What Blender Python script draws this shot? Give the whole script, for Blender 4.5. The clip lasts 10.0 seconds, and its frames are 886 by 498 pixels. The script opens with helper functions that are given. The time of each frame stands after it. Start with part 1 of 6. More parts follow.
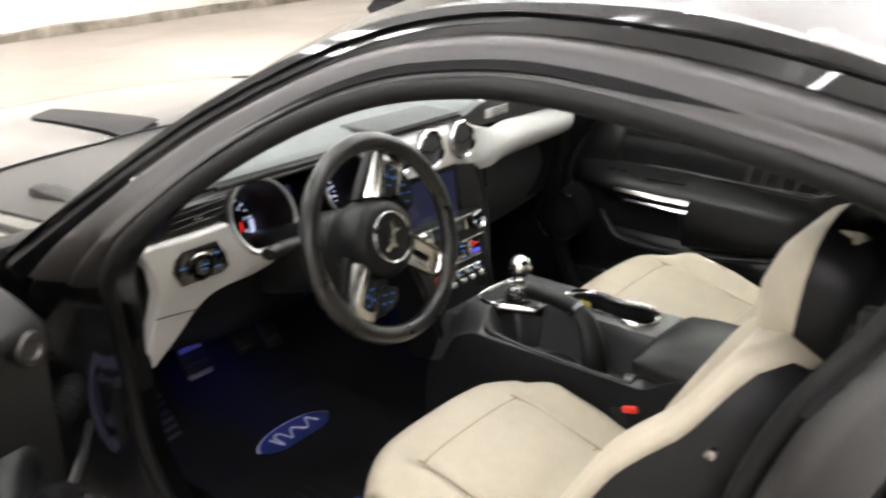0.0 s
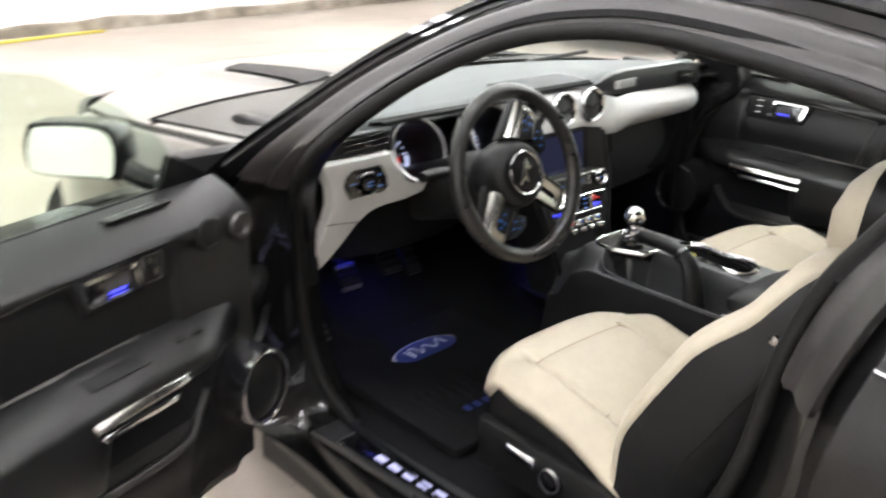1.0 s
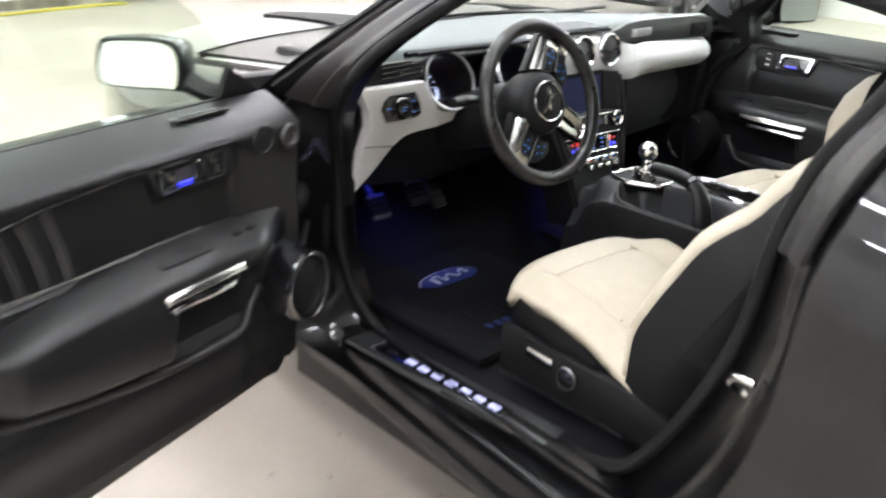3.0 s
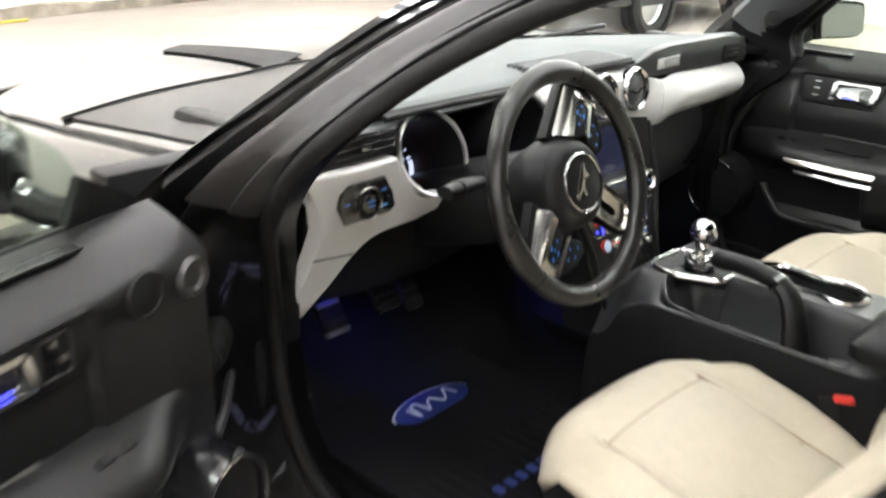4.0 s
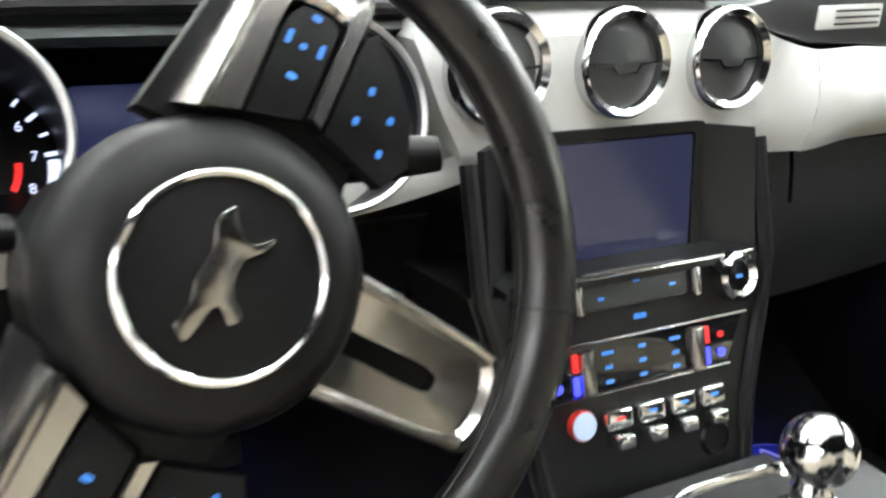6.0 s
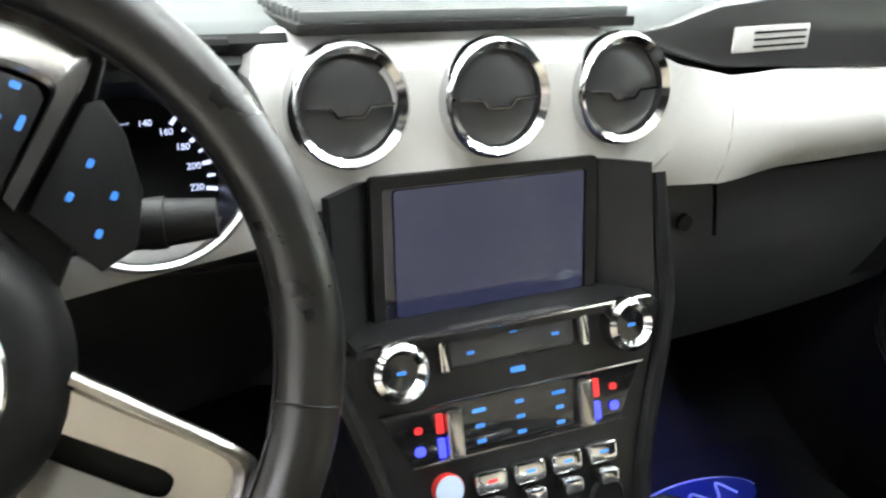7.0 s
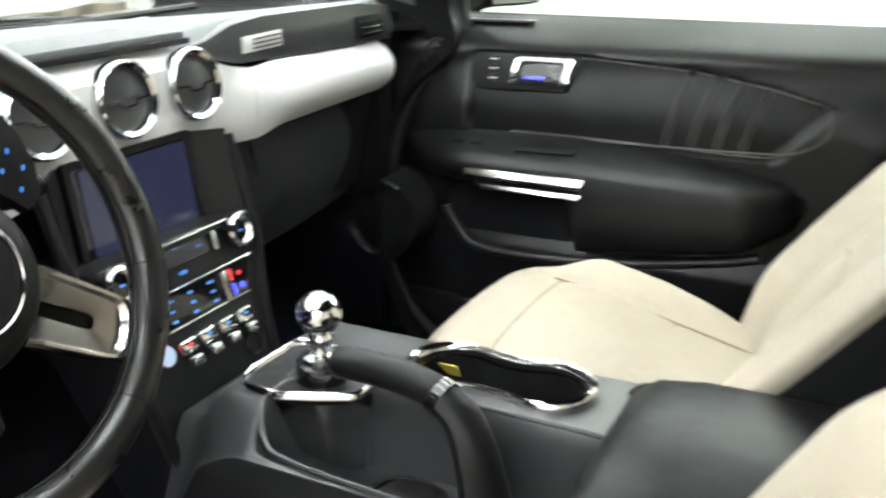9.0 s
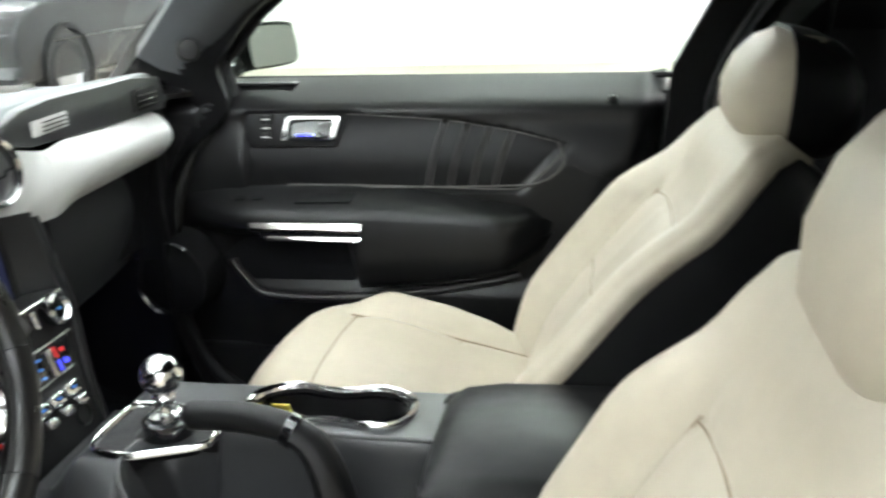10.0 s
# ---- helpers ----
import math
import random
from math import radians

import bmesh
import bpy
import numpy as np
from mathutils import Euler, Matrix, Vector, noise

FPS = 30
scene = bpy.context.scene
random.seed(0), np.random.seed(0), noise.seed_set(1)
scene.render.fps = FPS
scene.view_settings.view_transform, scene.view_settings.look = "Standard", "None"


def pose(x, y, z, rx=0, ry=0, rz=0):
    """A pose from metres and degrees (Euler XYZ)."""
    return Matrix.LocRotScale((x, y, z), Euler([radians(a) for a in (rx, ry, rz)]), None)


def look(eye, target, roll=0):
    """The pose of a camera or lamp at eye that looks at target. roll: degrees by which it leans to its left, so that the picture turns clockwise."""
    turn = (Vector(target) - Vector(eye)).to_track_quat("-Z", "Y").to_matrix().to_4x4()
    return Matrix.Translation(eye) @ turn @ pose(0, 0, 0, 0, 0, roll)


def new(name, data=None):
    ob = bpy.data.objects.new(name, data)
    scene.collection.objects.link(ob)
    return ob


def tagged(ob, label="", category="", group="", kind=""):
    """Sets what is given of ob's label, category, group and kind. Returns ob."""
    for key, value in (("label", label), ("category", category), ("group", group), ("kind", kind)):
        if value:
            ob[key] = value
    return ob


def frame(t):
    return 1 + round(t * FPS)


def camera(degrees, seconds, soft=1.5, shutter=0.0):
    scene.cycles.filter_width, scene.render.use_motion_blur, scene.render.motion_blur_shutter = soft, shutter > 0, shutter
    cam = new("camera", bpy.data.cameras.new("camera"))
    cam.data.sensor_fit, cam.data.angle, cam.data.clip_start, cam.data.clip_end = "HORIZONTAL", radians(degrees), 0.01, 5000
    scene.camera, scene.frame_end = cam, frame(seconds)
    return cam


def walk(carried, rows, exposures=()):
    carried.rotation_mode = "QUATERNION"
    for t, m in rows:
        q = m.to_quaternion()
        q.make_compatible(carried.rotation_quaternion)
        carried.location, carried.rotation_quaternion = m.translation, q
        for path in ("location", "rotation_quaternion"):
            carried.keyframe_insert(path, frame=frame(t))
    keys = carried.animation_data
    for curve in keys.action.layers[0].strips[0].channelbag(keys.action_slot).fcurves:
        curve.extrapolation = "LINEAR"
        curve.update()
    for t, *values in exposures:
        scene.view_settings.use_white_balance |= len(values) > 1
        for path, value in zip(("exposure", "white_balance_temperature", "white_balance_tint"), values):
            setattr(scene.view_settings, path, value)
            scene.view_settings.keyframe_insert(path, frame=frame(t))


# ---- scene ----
cam = camera(51.9, 10.0, 2.2, 0.6)
PATH = [
    (0, (-1.449, -0.859, 1.442), (0.015, 0.301, 0.726), 0.1),
    (0.4, (-1.54, -0.817, 1.431), (-0.119, 0.396, 0.715), 0.8),
    (0.8, (-1.655, -0.957, 1.442), (-0.299, 0.326, 0.724), 0.8),
    (1, (-1.692, -1.062, 1.414), (-0.41, 0.296, 0.699), 1.7),
    (1.5, (-1.9, -1.284, 1.414), (-0.814, 0.237, 0.703), 2.6),
    (2, (-2.06, -1.503, 1.321), (-1.028, 0.06, 0.621), 2.9),
    (2.5, (-2.055, -1.488, 1.314), (-1.014, 0.065, 0.602), 2.7),
    (2.7, (-1.986, -1.387, 1.337), (-0.853, 0.091, 0.609), 2.8),
    (3.8, (-1.538, -0.709, 1.308), (-0.177, 0.557, 0.57), 1.5),
    (4, (-1.445, -0.62, 1.305), (-0.084, 0.648, 0.571), 1.5),
    (4.5, (-1.117, -0.443, 1.281), (0.219, 0.853, 0.547), 1.2),
    (5, (-0.818, -0.327, 1.15), (0.445, 1.044, 0.424), 1.1),
    (5.5, (-0.577, -0.275, 1.044), (0.471, 1.285, 0.361), 1.4),
    (6, (-0.458, -0.236, 1.052), (0.444, 1.41, 0.362), 2.5),
    (6.2, (-0.418, -0.232, 1.059), (0.45, 1.429, 0.362), 2.7),
    (7.3, (-0.31, -0.247, 1.087), (0.526, 1.425, 0.375), 1.9),
    (7.5, (-0.346, -0.276, 1.095), (0.545, 1.367, 0.384), 2.0),
    (8, (-0.461, -0.349, 1.112), (0.7, 1.119, 0.407), 1.7),
    (8.5, (-0.592, -0.392, 1.117), (0.86, 0.808, 0.446), 0.7),
    (9, (-0.723, -0.422, 1.125), (0.959, 0.425, 0.452), -0.7),
    (9.5, (-0.83, -0.393, 1.174), (0.983, 0.184, 0.556), -1.1),
    (10, (-0.872, -0.393, 1.181), (1.005, -0.069, 0.571), -2.1),
]
walk(cam, [(t, look(eye, target, roll)) for t, eye, target, roll in PATH],
     exposures=((0, 1.08, 6700, 15), (0.8, 1.12, 6600, 15), (2.0, 1.44, 6250, 14), (2.7, 1.38, 6250, 14), (4.0, 1.28, 6600, 13), (4.5, 1.40, 6650, 12), (6.0, 1.82, 6450, 10), (7.5, 1.86, 6400, 10), (8.5, 1.88, 6400, 10), (9.0, 1.66, 6350, 10), (10.0, 1.41, 6250, 9)))

# ---- light and air of the hall ----
world = bpy.data.worlds.new("hall_air")
scene.world = world
world.use_nodes = True
world.node_tree.nodes["Background"].inputs[0].default_value = (0.9, 0.95, 1.0, 1)
world.node_tree.nodes["Background"].inputs[1].default_value = 0.05
TUBE_LIGHT = 41.0

# ---- materials ----
def mat(name, color, rough=0.5, metal=0.0, grain=None, vary=0.12, bump=0.0, coat=0.0, spec=0.5, stain=None, stain_scale=1.5):
    """A procedural surface: base colour varied at two scales, roughness variation and fine relief."""
    m = bpy.data.materials.new(name)
    m.use_nodes = True
    nt = m.node_tree
    b = nt.nodes["Principled BSDF"]
    b.inputs["Metallic"].default_value = metal
    b.inputs["Roughness"].default_value = rough
    b.inputs["Specular IOR Level"].default_value = spec
    b.inputs["Coat Weight"].default_value = coat
    b.inputs["Coat Roughness"].default_value = 0.03
    tc = nt.nodes.new("ShaderNodeTexCoord")
    big = nt.nodes.new("ShaderNodeTexNoise")
    big.inputs["Scale"].default_value = stain_scale
    big.inputs["Detail"].default_value = 5
    fine = nt.nodes.new("ShaderNodeTexNoise")
    fine.inputs["Scale"].default_value = grain or 60
    fine.inputs["Detail"].default_value = 4
    nt.links.new(tc.outputs["Object"], big.inputs["Vector"])
    nt.links.new(tc.outputs["Object"], fine.inputs["Vector"])
    mix = nt.nodes.new("ShaderNodeMix")
    mix.data_type = "RGBA"
    ramp = nt.nodes.new("ShaderNodeMapRange")
    ramp.inputs["From Min"].default_value, ramp.inputs["From Max"].default_value = 0.38, 0.66
    nt.links.new(big.outputs["Fac"], ramp.inputs["Value"])
    nt.links.new(ramp.outputs["Result"], mix.inputs["Factor"])
    c2 = stain or tuple(c * (1 - vary) for c in color)
    mix.inputs["A"].default_value = (*color, 1)
    mix.inputs["B"].default_value = (*c2, 1)
    m2 = nt.nodes.new("ShaderNodeMix")
    m2.data_type, m2.blend_type = "RGBA", "MULTIPLY"
    r2 = nt.nodes.new("ShaderNodeMapRange")
    r2.inputs["From Min"].default_value, r2.inputs["From Max"].default_value = 0.3, 0.7
    r2.inputs["To Min"].default_value, r2.inputs["To Max"].default_value = 1 - vary, 1.0
    nt.links.new(fine.outputs["Fac"], r2.inputs["Value"])
    m2.inputs["Factor"].default_value = 1
    nt.links.new(mix.outputs["Result"], m2.inputs["A"])
    nt.links.new(r2.outputs["Result"], m2.inputs["B"])
    nt.links.new(m2.outputs["Result"], b.inputs["Base Color"])
    r3 = nt.nodes.new("ShaderNodeMapRange")
    r3.inputs["From Min"].default_value, r3.inputs["From Max"].default_value = 0.3, 0.7
    r3.inputs["To Min"].default_value, r3.inputs["To Max"].default_value = rough * 0.88, min(1, rough * 1.12)
    nt.links.new(fine.outputs["Fac"], r3.inputs["Value"])
    nt.links.new(r3.outputs["Result"], b.inputs["Roughness"])
    if bump:
        bp = nt.nodes.new("ShaderNodeBump")
        bp.inputs["Strength"].default_value = bump
        bp.inputs["Distance"].default_value = 0.002
        nt.links.new(fine.outputs["Fac"], bp.inputs["Height"])
        nt.links.new(bp.outputs["Normal"], b.inputs["Normal"])
    return m


def leather(name, color, rough=0.45, cell=420.0, bump=0.25, vary=0.08, crease=0.35):
    """Grained hide: a cell pattern of fine creases over slow tonal variation."""
    m = mat(name, color, rough, 0, 40, vary, 0, 0, 0.18, None, 5.0)
    nt = m.node_tree
    v = nt.nodes.new("ShaderNodeTexVoronoi")
    v.feature = "DISTANCE_TO_EDGE"
    v.inputs["Scale"].default_value = cell
    tc = nt.nodes.new("ShaderNodeTexCoord")
    nt.links.new(tc.outputs["Object"], v.inputs["Vector"])
    n = nt.nodes.new("ShaderNodeTexNoise")
    n.inputs["Scale"].default_value = 14
    nt.links.new(tc.outputs["Object"], n.inputs["Vector"])
    b1 = nt.nodes.new("ShaderNodeBump")
    b1.inputs["Strength"].default_value, b1.inputs["Distance"].default_value = bump, 0.0006
    b2 = nt.nodes.new("ShaderNodeBump")
    b2.inputs["Strength"].default_value, b2.inputs["Distance"].default_value = crease, 0.006
    nt.links.new(v.outputs["Distance"], b1.inputs["Height"])
    nt.links.new(n.outputs["Fac"], b2.inputs["Height"])
    nt.links.new(b2.outputs["Normal"], b1.inputs["Normal"])
    nt.links.new(b1.outputs["Normal"], nt.nodes["Principled BSDF"].inputs["Normal"])
    return m


def glow(name, color, strength):
    m = bpy.data.materials.new(name)
    m.use_nodes = True
    b = m.node_tree.nodes["Principled BSDF"]
    b.inputs["Base Color"].default_value = (*[c * 0.3 for c in color], 1)
    b.inputs["Emission Color"].default_value = (*color, 1)
    b.inputs["Emission Strength"].default_value = strength
    return m


def pane_glass(name, tint):
    """A thin pane: tinted see-through with a Fresnel gloss."""
    m = bpy.data.materials.new(name)
    m.use_nodes = True
    nt = m.node_tree
    nt.nodes.remove(nt.nodes["Principled BSDF"])
    tr = nt.nodes.new("ShaderNodeBsdfTransparent")
    tr.inputs[0].default_value = (*tint, 1)
    gl = nt.nodes.new("ShaderNodeBsdfGlossy")
    gl.inputs["Roughness"].default_value = 0.01
    lw = nt.nodes.new("ShaderNodeLayerWeight")
    lw.inputs["Blend"].default_value = 0.5
    pw = nt.nodes.new("ShaderNodeMath")
    pw.operation = "POWER"
    pw.inputs[1].default_value = 4.5
    fr = nt.nodes.new("ShaderNodeMapRange")
    fr.inputs["To Min"].default_value, fr.inputs["To Max"].default_value = 0.05, 0.9
    nt.links.new(lw.outputs["Facing"], pw.inputs[0])
    nt.links.new(pw.outputs[0], fr.inputs["Value"])
    mx = nt.nodes.new("ShaderNodeMixShader")
    nt.links.new(fr.outputs["Result"], mx.inputs[0])
    nt.links.new(tr.outputs[0], mx.inputs[1])
    nt.links.new(gl.outputs[0], mx.inputs[2])
    nt.links.new(mx.outputs[0], nt.nodes["Material Output"].inputs[0])
    return m


PAINT = mat("black_paint", (0.003, 0.003, 0.0033), 0.3, 0, 900, 0.1, 0, 0.6, 0.08)
# paler copy of the black paint; its colour helps out the bonnet's bright reflections
SHEEN_PAINT = mat("sheen_black_paint", (0.012, 0.0115, 0.011), 0.14, 0, 500, 0.25, 0, 1.0, 1.0, (0.022, 0.021, 0.02), 3.0)
SHEEN_PAINT.node_tree.nodes["Principled BSDF"].inputs["Coat Roughness"].default_value = 0.07
WEATHER = mat("satin_weatherstrip", (0.022, 0.0205, 0.020), 0.36, 0, 400, 0.2, 0.1, 0, 0.5)
DECK = mat("satin_grey_console", (0.030, 0.031, 0.032), 0.33, 0, 900, 0.1, 0.08, 0, 0.5)
CREAM = leather("cream_leather", (0.435, 0.392, 0.308))
CREAM_SEAM = mat("cream_thread", (0.22, 0.17, 0.11), 0.8, 0, 300)
BLACK_LEATHER = leather("black_leather", (0.008, 0.008, 0.0083), 0.38, 500)
RIM_LEATHER = leather("polished_black_leather", (0.009, 0.0085, 0.008), 0.3, 520, 0.03, 0.08, 0.0)
RIM_LEATHER.node_tree.nodes["Principled BSDF"].inputs["Specular IOR Level"].default_value = 0.5
VINYL = leather("black_vinyl", (0.009, 0.009, 0.0094), 0.42, 620, 0.2)
PLASTIC = mat("black_plastic", (0.009, 0.009, 0.0093), 0.4, 0, 700, 0.15, 0.12, 0, 0.16)
SOFT = mat("dark_grey_soft_plastic", (0.0095, 0.0095, 0.0098), 0.32, 0, 900, 0.12, 0.12, 0, 0.27)
GLOSS = mat("piano_black", (0.008, 0.008, 0.009), 0.12, 0, 900, 0.1, 0, 0.6)
RUBBER = mat("black_rubber", (0.010, 0.010, 0.010), 0.5, 0, 300, 0.15, 0.1, 0, 0.14)
CARPET = mat("black_carpet", (0.017, 0.017, 0.019), 0.95, 0, 1400, 0.5, 1.0, 0, 0.1)
CERAMIC = mat("pale_grey_trim", (0.56, 0.565, 0.55), 0.4, 0, 900, 0.05, 0.06)
DASHPAD = mat("grey_dash_pad", (0.112, 0.124, 0.122), 0.6, 0, 800, 0.06, 0.15, 0, 0.2)
GRILLE = mat("grey_grille_slats", (0.09, 0.098, 0.097), 0.5, 0, 800, 0.06, 0.1)
PLATE = mat("brushed_plaque", (0.62, 0.62, 0.61), 0.5, 0.35, 500, 0.05)
LINER = mat("black_headliner", (0.012, 0.012, 0.0125), 0.9, 0, 1200, 0.3, 0.5, 0, 0.08)
PILLAR = mat("grey_pillar_trim", (0.09, 0.095, 0.1), 0.6, 0, 1000, 0.1, 0.1)
CHROME = mat("chrome", (0.66, 0.66, 0.67), 0.12, 1, 700, 0.02)
SATIN = mat("satin_silver", (0.42, 0.405, 0.39), 0.2, 1, 700, 0.02)
STEEL = mat("brushed_steel", (0.55, 0.55, 0.56), 0.35, 1, 700, 0.05)
# faint emission that stands in for bluish reflections on the display
SCREEN_SHEEN = glow("screen_sheen_glow", (0.008, 0.009, 0.019), 1.0)
SCREEN_SHEEN.node_tree.nodes["Principled BSDF"].inputs["Roughness"].default_value = 0.13
DIM_ICE = glow("dim_blue_legend", (0.06, 0.32, 1.0), 0.035)
SCREEN = mat("dark_display_glass", (0.012, 0.012, 0.022), 0.08, 0, 300, 0.1, 0, 0.3)
MIRROR = mat("mirror_glass", (0.92, 0.94, 0.93), 0.01, 1, 700, 0.01)
WHITE_PRINT = mat("white_print", (0.7, 0.7, 0.68), 0.5)
OVAL_BLUE = mat("blue_badge", (0.012, 0.026, 0.15), 0.5, 0, 500)
OVAL_WHITE = mat("pale_badge_thread", (0.66, 0.67, 0.70), 0.6, 0, 500)
# pedal metal, its shade put into the colour
PEDAL = mat("shaded_metal_pedal", (0.022, 0.022, 0.023), 0.35, 0.6, 600, 0.05)
THREAD = mat("grey_thread", (0.11, 0.107, 0.10), 0.8, 0, 300)
STITCH = mat("pale_stitch", (0.13, 0.127, 0.12), 0.8, 0, 900)
RED = mat("red_plastic", (0.6, 0.03, 0.02), 0.45)
TYRE = mat("tyre_rubber", (0.02, 0.02, 0.02), 0.8, 0, 120, 0.2, 0.3)
BLUE_LED = glow("blue_led", (0.05, 0.06, 1.0), 0.8)
ICE = glow("ice_blue_legend", (0.06, 0.32, 1.0), 0.17)
DIAL_GLOW = glow("dial_white", (0.62, 0.70, 1.0), 0.5)
DIAL_RED = glow("dial_red", (1.0, 0.03, 0.03), 0.4)
KEY_RED = glow("key_red", (1.0, 0.03, 0.03), 0.28)
SILL_GLOW = glow("sill_glow", (0.60, 0.62, 1.0), 0.35)
START_GLOW = glow("start_button_glow", (0.62, 0.78, 1.0), 0.16)
CLUSTER_BLUE = glow("cluster_screen_blue", (0.03, 0.04, 0.16), 0.08)
SIDE_GLASS = pane_glass("green_side_glass", (0.70, 0.80, 0.70))
CLEAR_GLASS = pane_glass("windscreen_glass", (0.90, 0.96, 0.93))
CONCRETE = mat("worn_concrete", (0.47, 0.425, 0.37), 0.42, 0, 140, 0.12, 0.12, 0, 0.4, (0.34, 0.297, 0.25), 0.55)
# dark drips and tyre marks on the floor
_nt = CONCRETE.node_tree
_b = _nt.nodes["Principled BSDF"]
_src = _b.inputs["Base Color"].links[0].from_socket
_tc = _nt.nodes.new("ShaderNodeTexCoord")
_mp = _nt.nodes.new("ShaderNodeMapping")
_mp.inputs["Scale"].default_value = (0.55, 1.3, 1)
_nz = _nt.nodes.new("ShaderNodeTexNoise")
_nz.inputs["Scale"].default_value, _nz.inputs["Detail"].default_value, _nz.inputs["Roughness"].default_value = 1.2, 9, 0.62
_rp = _nt.nodes.new("ShaderNodeMapRange")
_rp.inputs["From Min"].default_value, _rp.inputs["From Max"].default_value = 0.54, 0.72
_rp.inputs["To Min"].default_value, _rp.inputs["To Max"].default_value = 1.0, 0.80
_mx = _nt.nodes.new("ShaderNodeMix")
_mx.data_type, _mx.blend_type = "RGBA", "MULTIPLY"
_mx.inputs["Factor"].default_value = 1
_nt.links.new(_tc.outputs["Object"], _mp.inputs["Vector"])
_nt.links.new(_mp.outputs["Vector"], _nz.inputs["Vector"])
_nt.links.new(_nz.outputs["Fac"], _rp.inputs["Value"])
_nt.links.new(_src, _mx.inputs["A"])
_nt.links.new(_rp.outputs["Result"], _mx.inputs["B"])
_nt.links.new(_mx.outputs["Result"], _b.inputs["Base Color"])
_sp = _nt.nodes.new("ShaderNodeTexNoise")
_sp.inputs["Scale"].default_value, _sp.inputs["Detail"].default_value = 22, 3
_sr = _nt.nodes.new("ShaderNodeMapRange")
_sr.inputs["From Min"].default_value, _sr.inputs["From Max"].default_value = 0.69, 0.75
_sr.inputs["To Min"].default_value, _sr.inputs["To Max"].default_value = 1.0, 0.55
_sm = _nt.nodes.new("ShaderNodeMix")
_sm.data_type, _sm.blend_type = "RGBA", "MULTIPLY"
_sm.inputs["Factor"].default_value = 1
_nt.links.new(_tc.outputs["Object"], _sp.inputs["Vector"])
_nt.links.new(_sp.outputs["Fac"], _sr.inputs["Value"])
_nt.links.new(_mx.outputs["Result"], _sm.inputs["A"])
_nt.links.new(_sr.outputs["Result"], _sm.inputs["B"])
_nt.links.new(_sm.outputs["Result"], _b.inputs["Base Color"])
WALL_WHITE = mat("white_painted_wall", (0.82, 0.815, 0.80), 0.7, 0, 12, 0.06, 0.1, 0, 0.3, (0.7, 0.68, 0.62), 0.5)
WALL_GREY = mat("unseen_grey_wall", (0.30, 0.30, 0.295), 0.7, 0, 12, 0.08, 0.1, 0, 0.3, (0.24, 0.235, 0.22), 0.5)
CEIL_WHITE = mat("pale_ceiling", (0.78, 0.78, 0.76), 0.8, 0, 10, 0.08)
FAR_PAINT = mat("dark_grey_paint", (0.012, 0.0125, 0.014), 0.3, 0, 300, 0.15, 0, 0.5, 0.2)
TUBE = glow("tube_light", (0.97, 0.985, 1.0), TUBE_LIGHT)
YELLOW = mat("yellow_hose", (0.6, 0.5, 0.08), 0.6)

# ---- mesh helpers ----
INV = {}


def thing(name, at, label, category, group="", kind="", m=None, shift=(0, 0, 0)):
    """An Empty at a thing's base. Parts are given in world metres less shift, or, with m, in the thing's own metres."""
    ob = new(name)
    ob.empty_display_size = 0.05
    ob.matrix_basis = m if m is not None else Matrix.Translation(Vector(at) + Vector(shift))
    INV[ob.name] = Matrix.Identity(4) if m is not None else Matrix.Translation(at).inverted()
    return tagged(ob, label, category, group, kind)


def make_mesh(name, bm, material, smooth=40):
    bmesh.ops.recalc_face_normals(bm, faces=bm.faces)
    me = bpy.data.meshes.new(name)
    bm.to_mesh(me)
    bm.free()
    me.materials.append(material)
    if smooth:
        me.shade_smooth()
        if smooth < 180:
            me.set_sharp_from_angle(angle=radians(smooth))
    return me


def part(name, bm, material, parent, label="", smooth=40):
    inv = INV[parent.name]
    bm.transform(inv)
    ob = new(name, make_mesh(name, bm, material, smooth))
    ob.parent = parent
    INV[ob.name] = inv
    return tagged(ob, label)


def solo(name, bm, material, label, category, group="", kind="", smooth=40):
    ob = new(name, make_mesh(name, bm, material, smooth))
    INV[ob.name] = Matrix.Identity(4)
    return tagged(ob, label, category, group, kind)


def box(size, at=(0, 0, 0), bevel=0.0, segs=2, m=None, then=None):
    bm = bmesh.new()
    bmesh.ops.create_cube(bm, size=1)
    bmesh.ops.scale(bm, vec=size, verts=bm.verts)
    if bevel:
        bmesh.ops.bevel(bm, geom=bm.edges[:], offset=bevel, segments=segs, profile=0.5, affect="EDGES")
    if m is not None:
        bm.transform(m)
    bmesh.ops.translate(bm, vec=at, verts=bm.verts)
    if then is not None:
        bm.transform(then)
    return bm


def join(*bms):
    out = bms[0]
    for b in bms[1:]:
        me = bpy.data.meshes.new("tmp")
        b.to_mesh(me)
        b.free()
        out.from_mesh(me)
        bpy.data.meshes.remove(me)
    return out


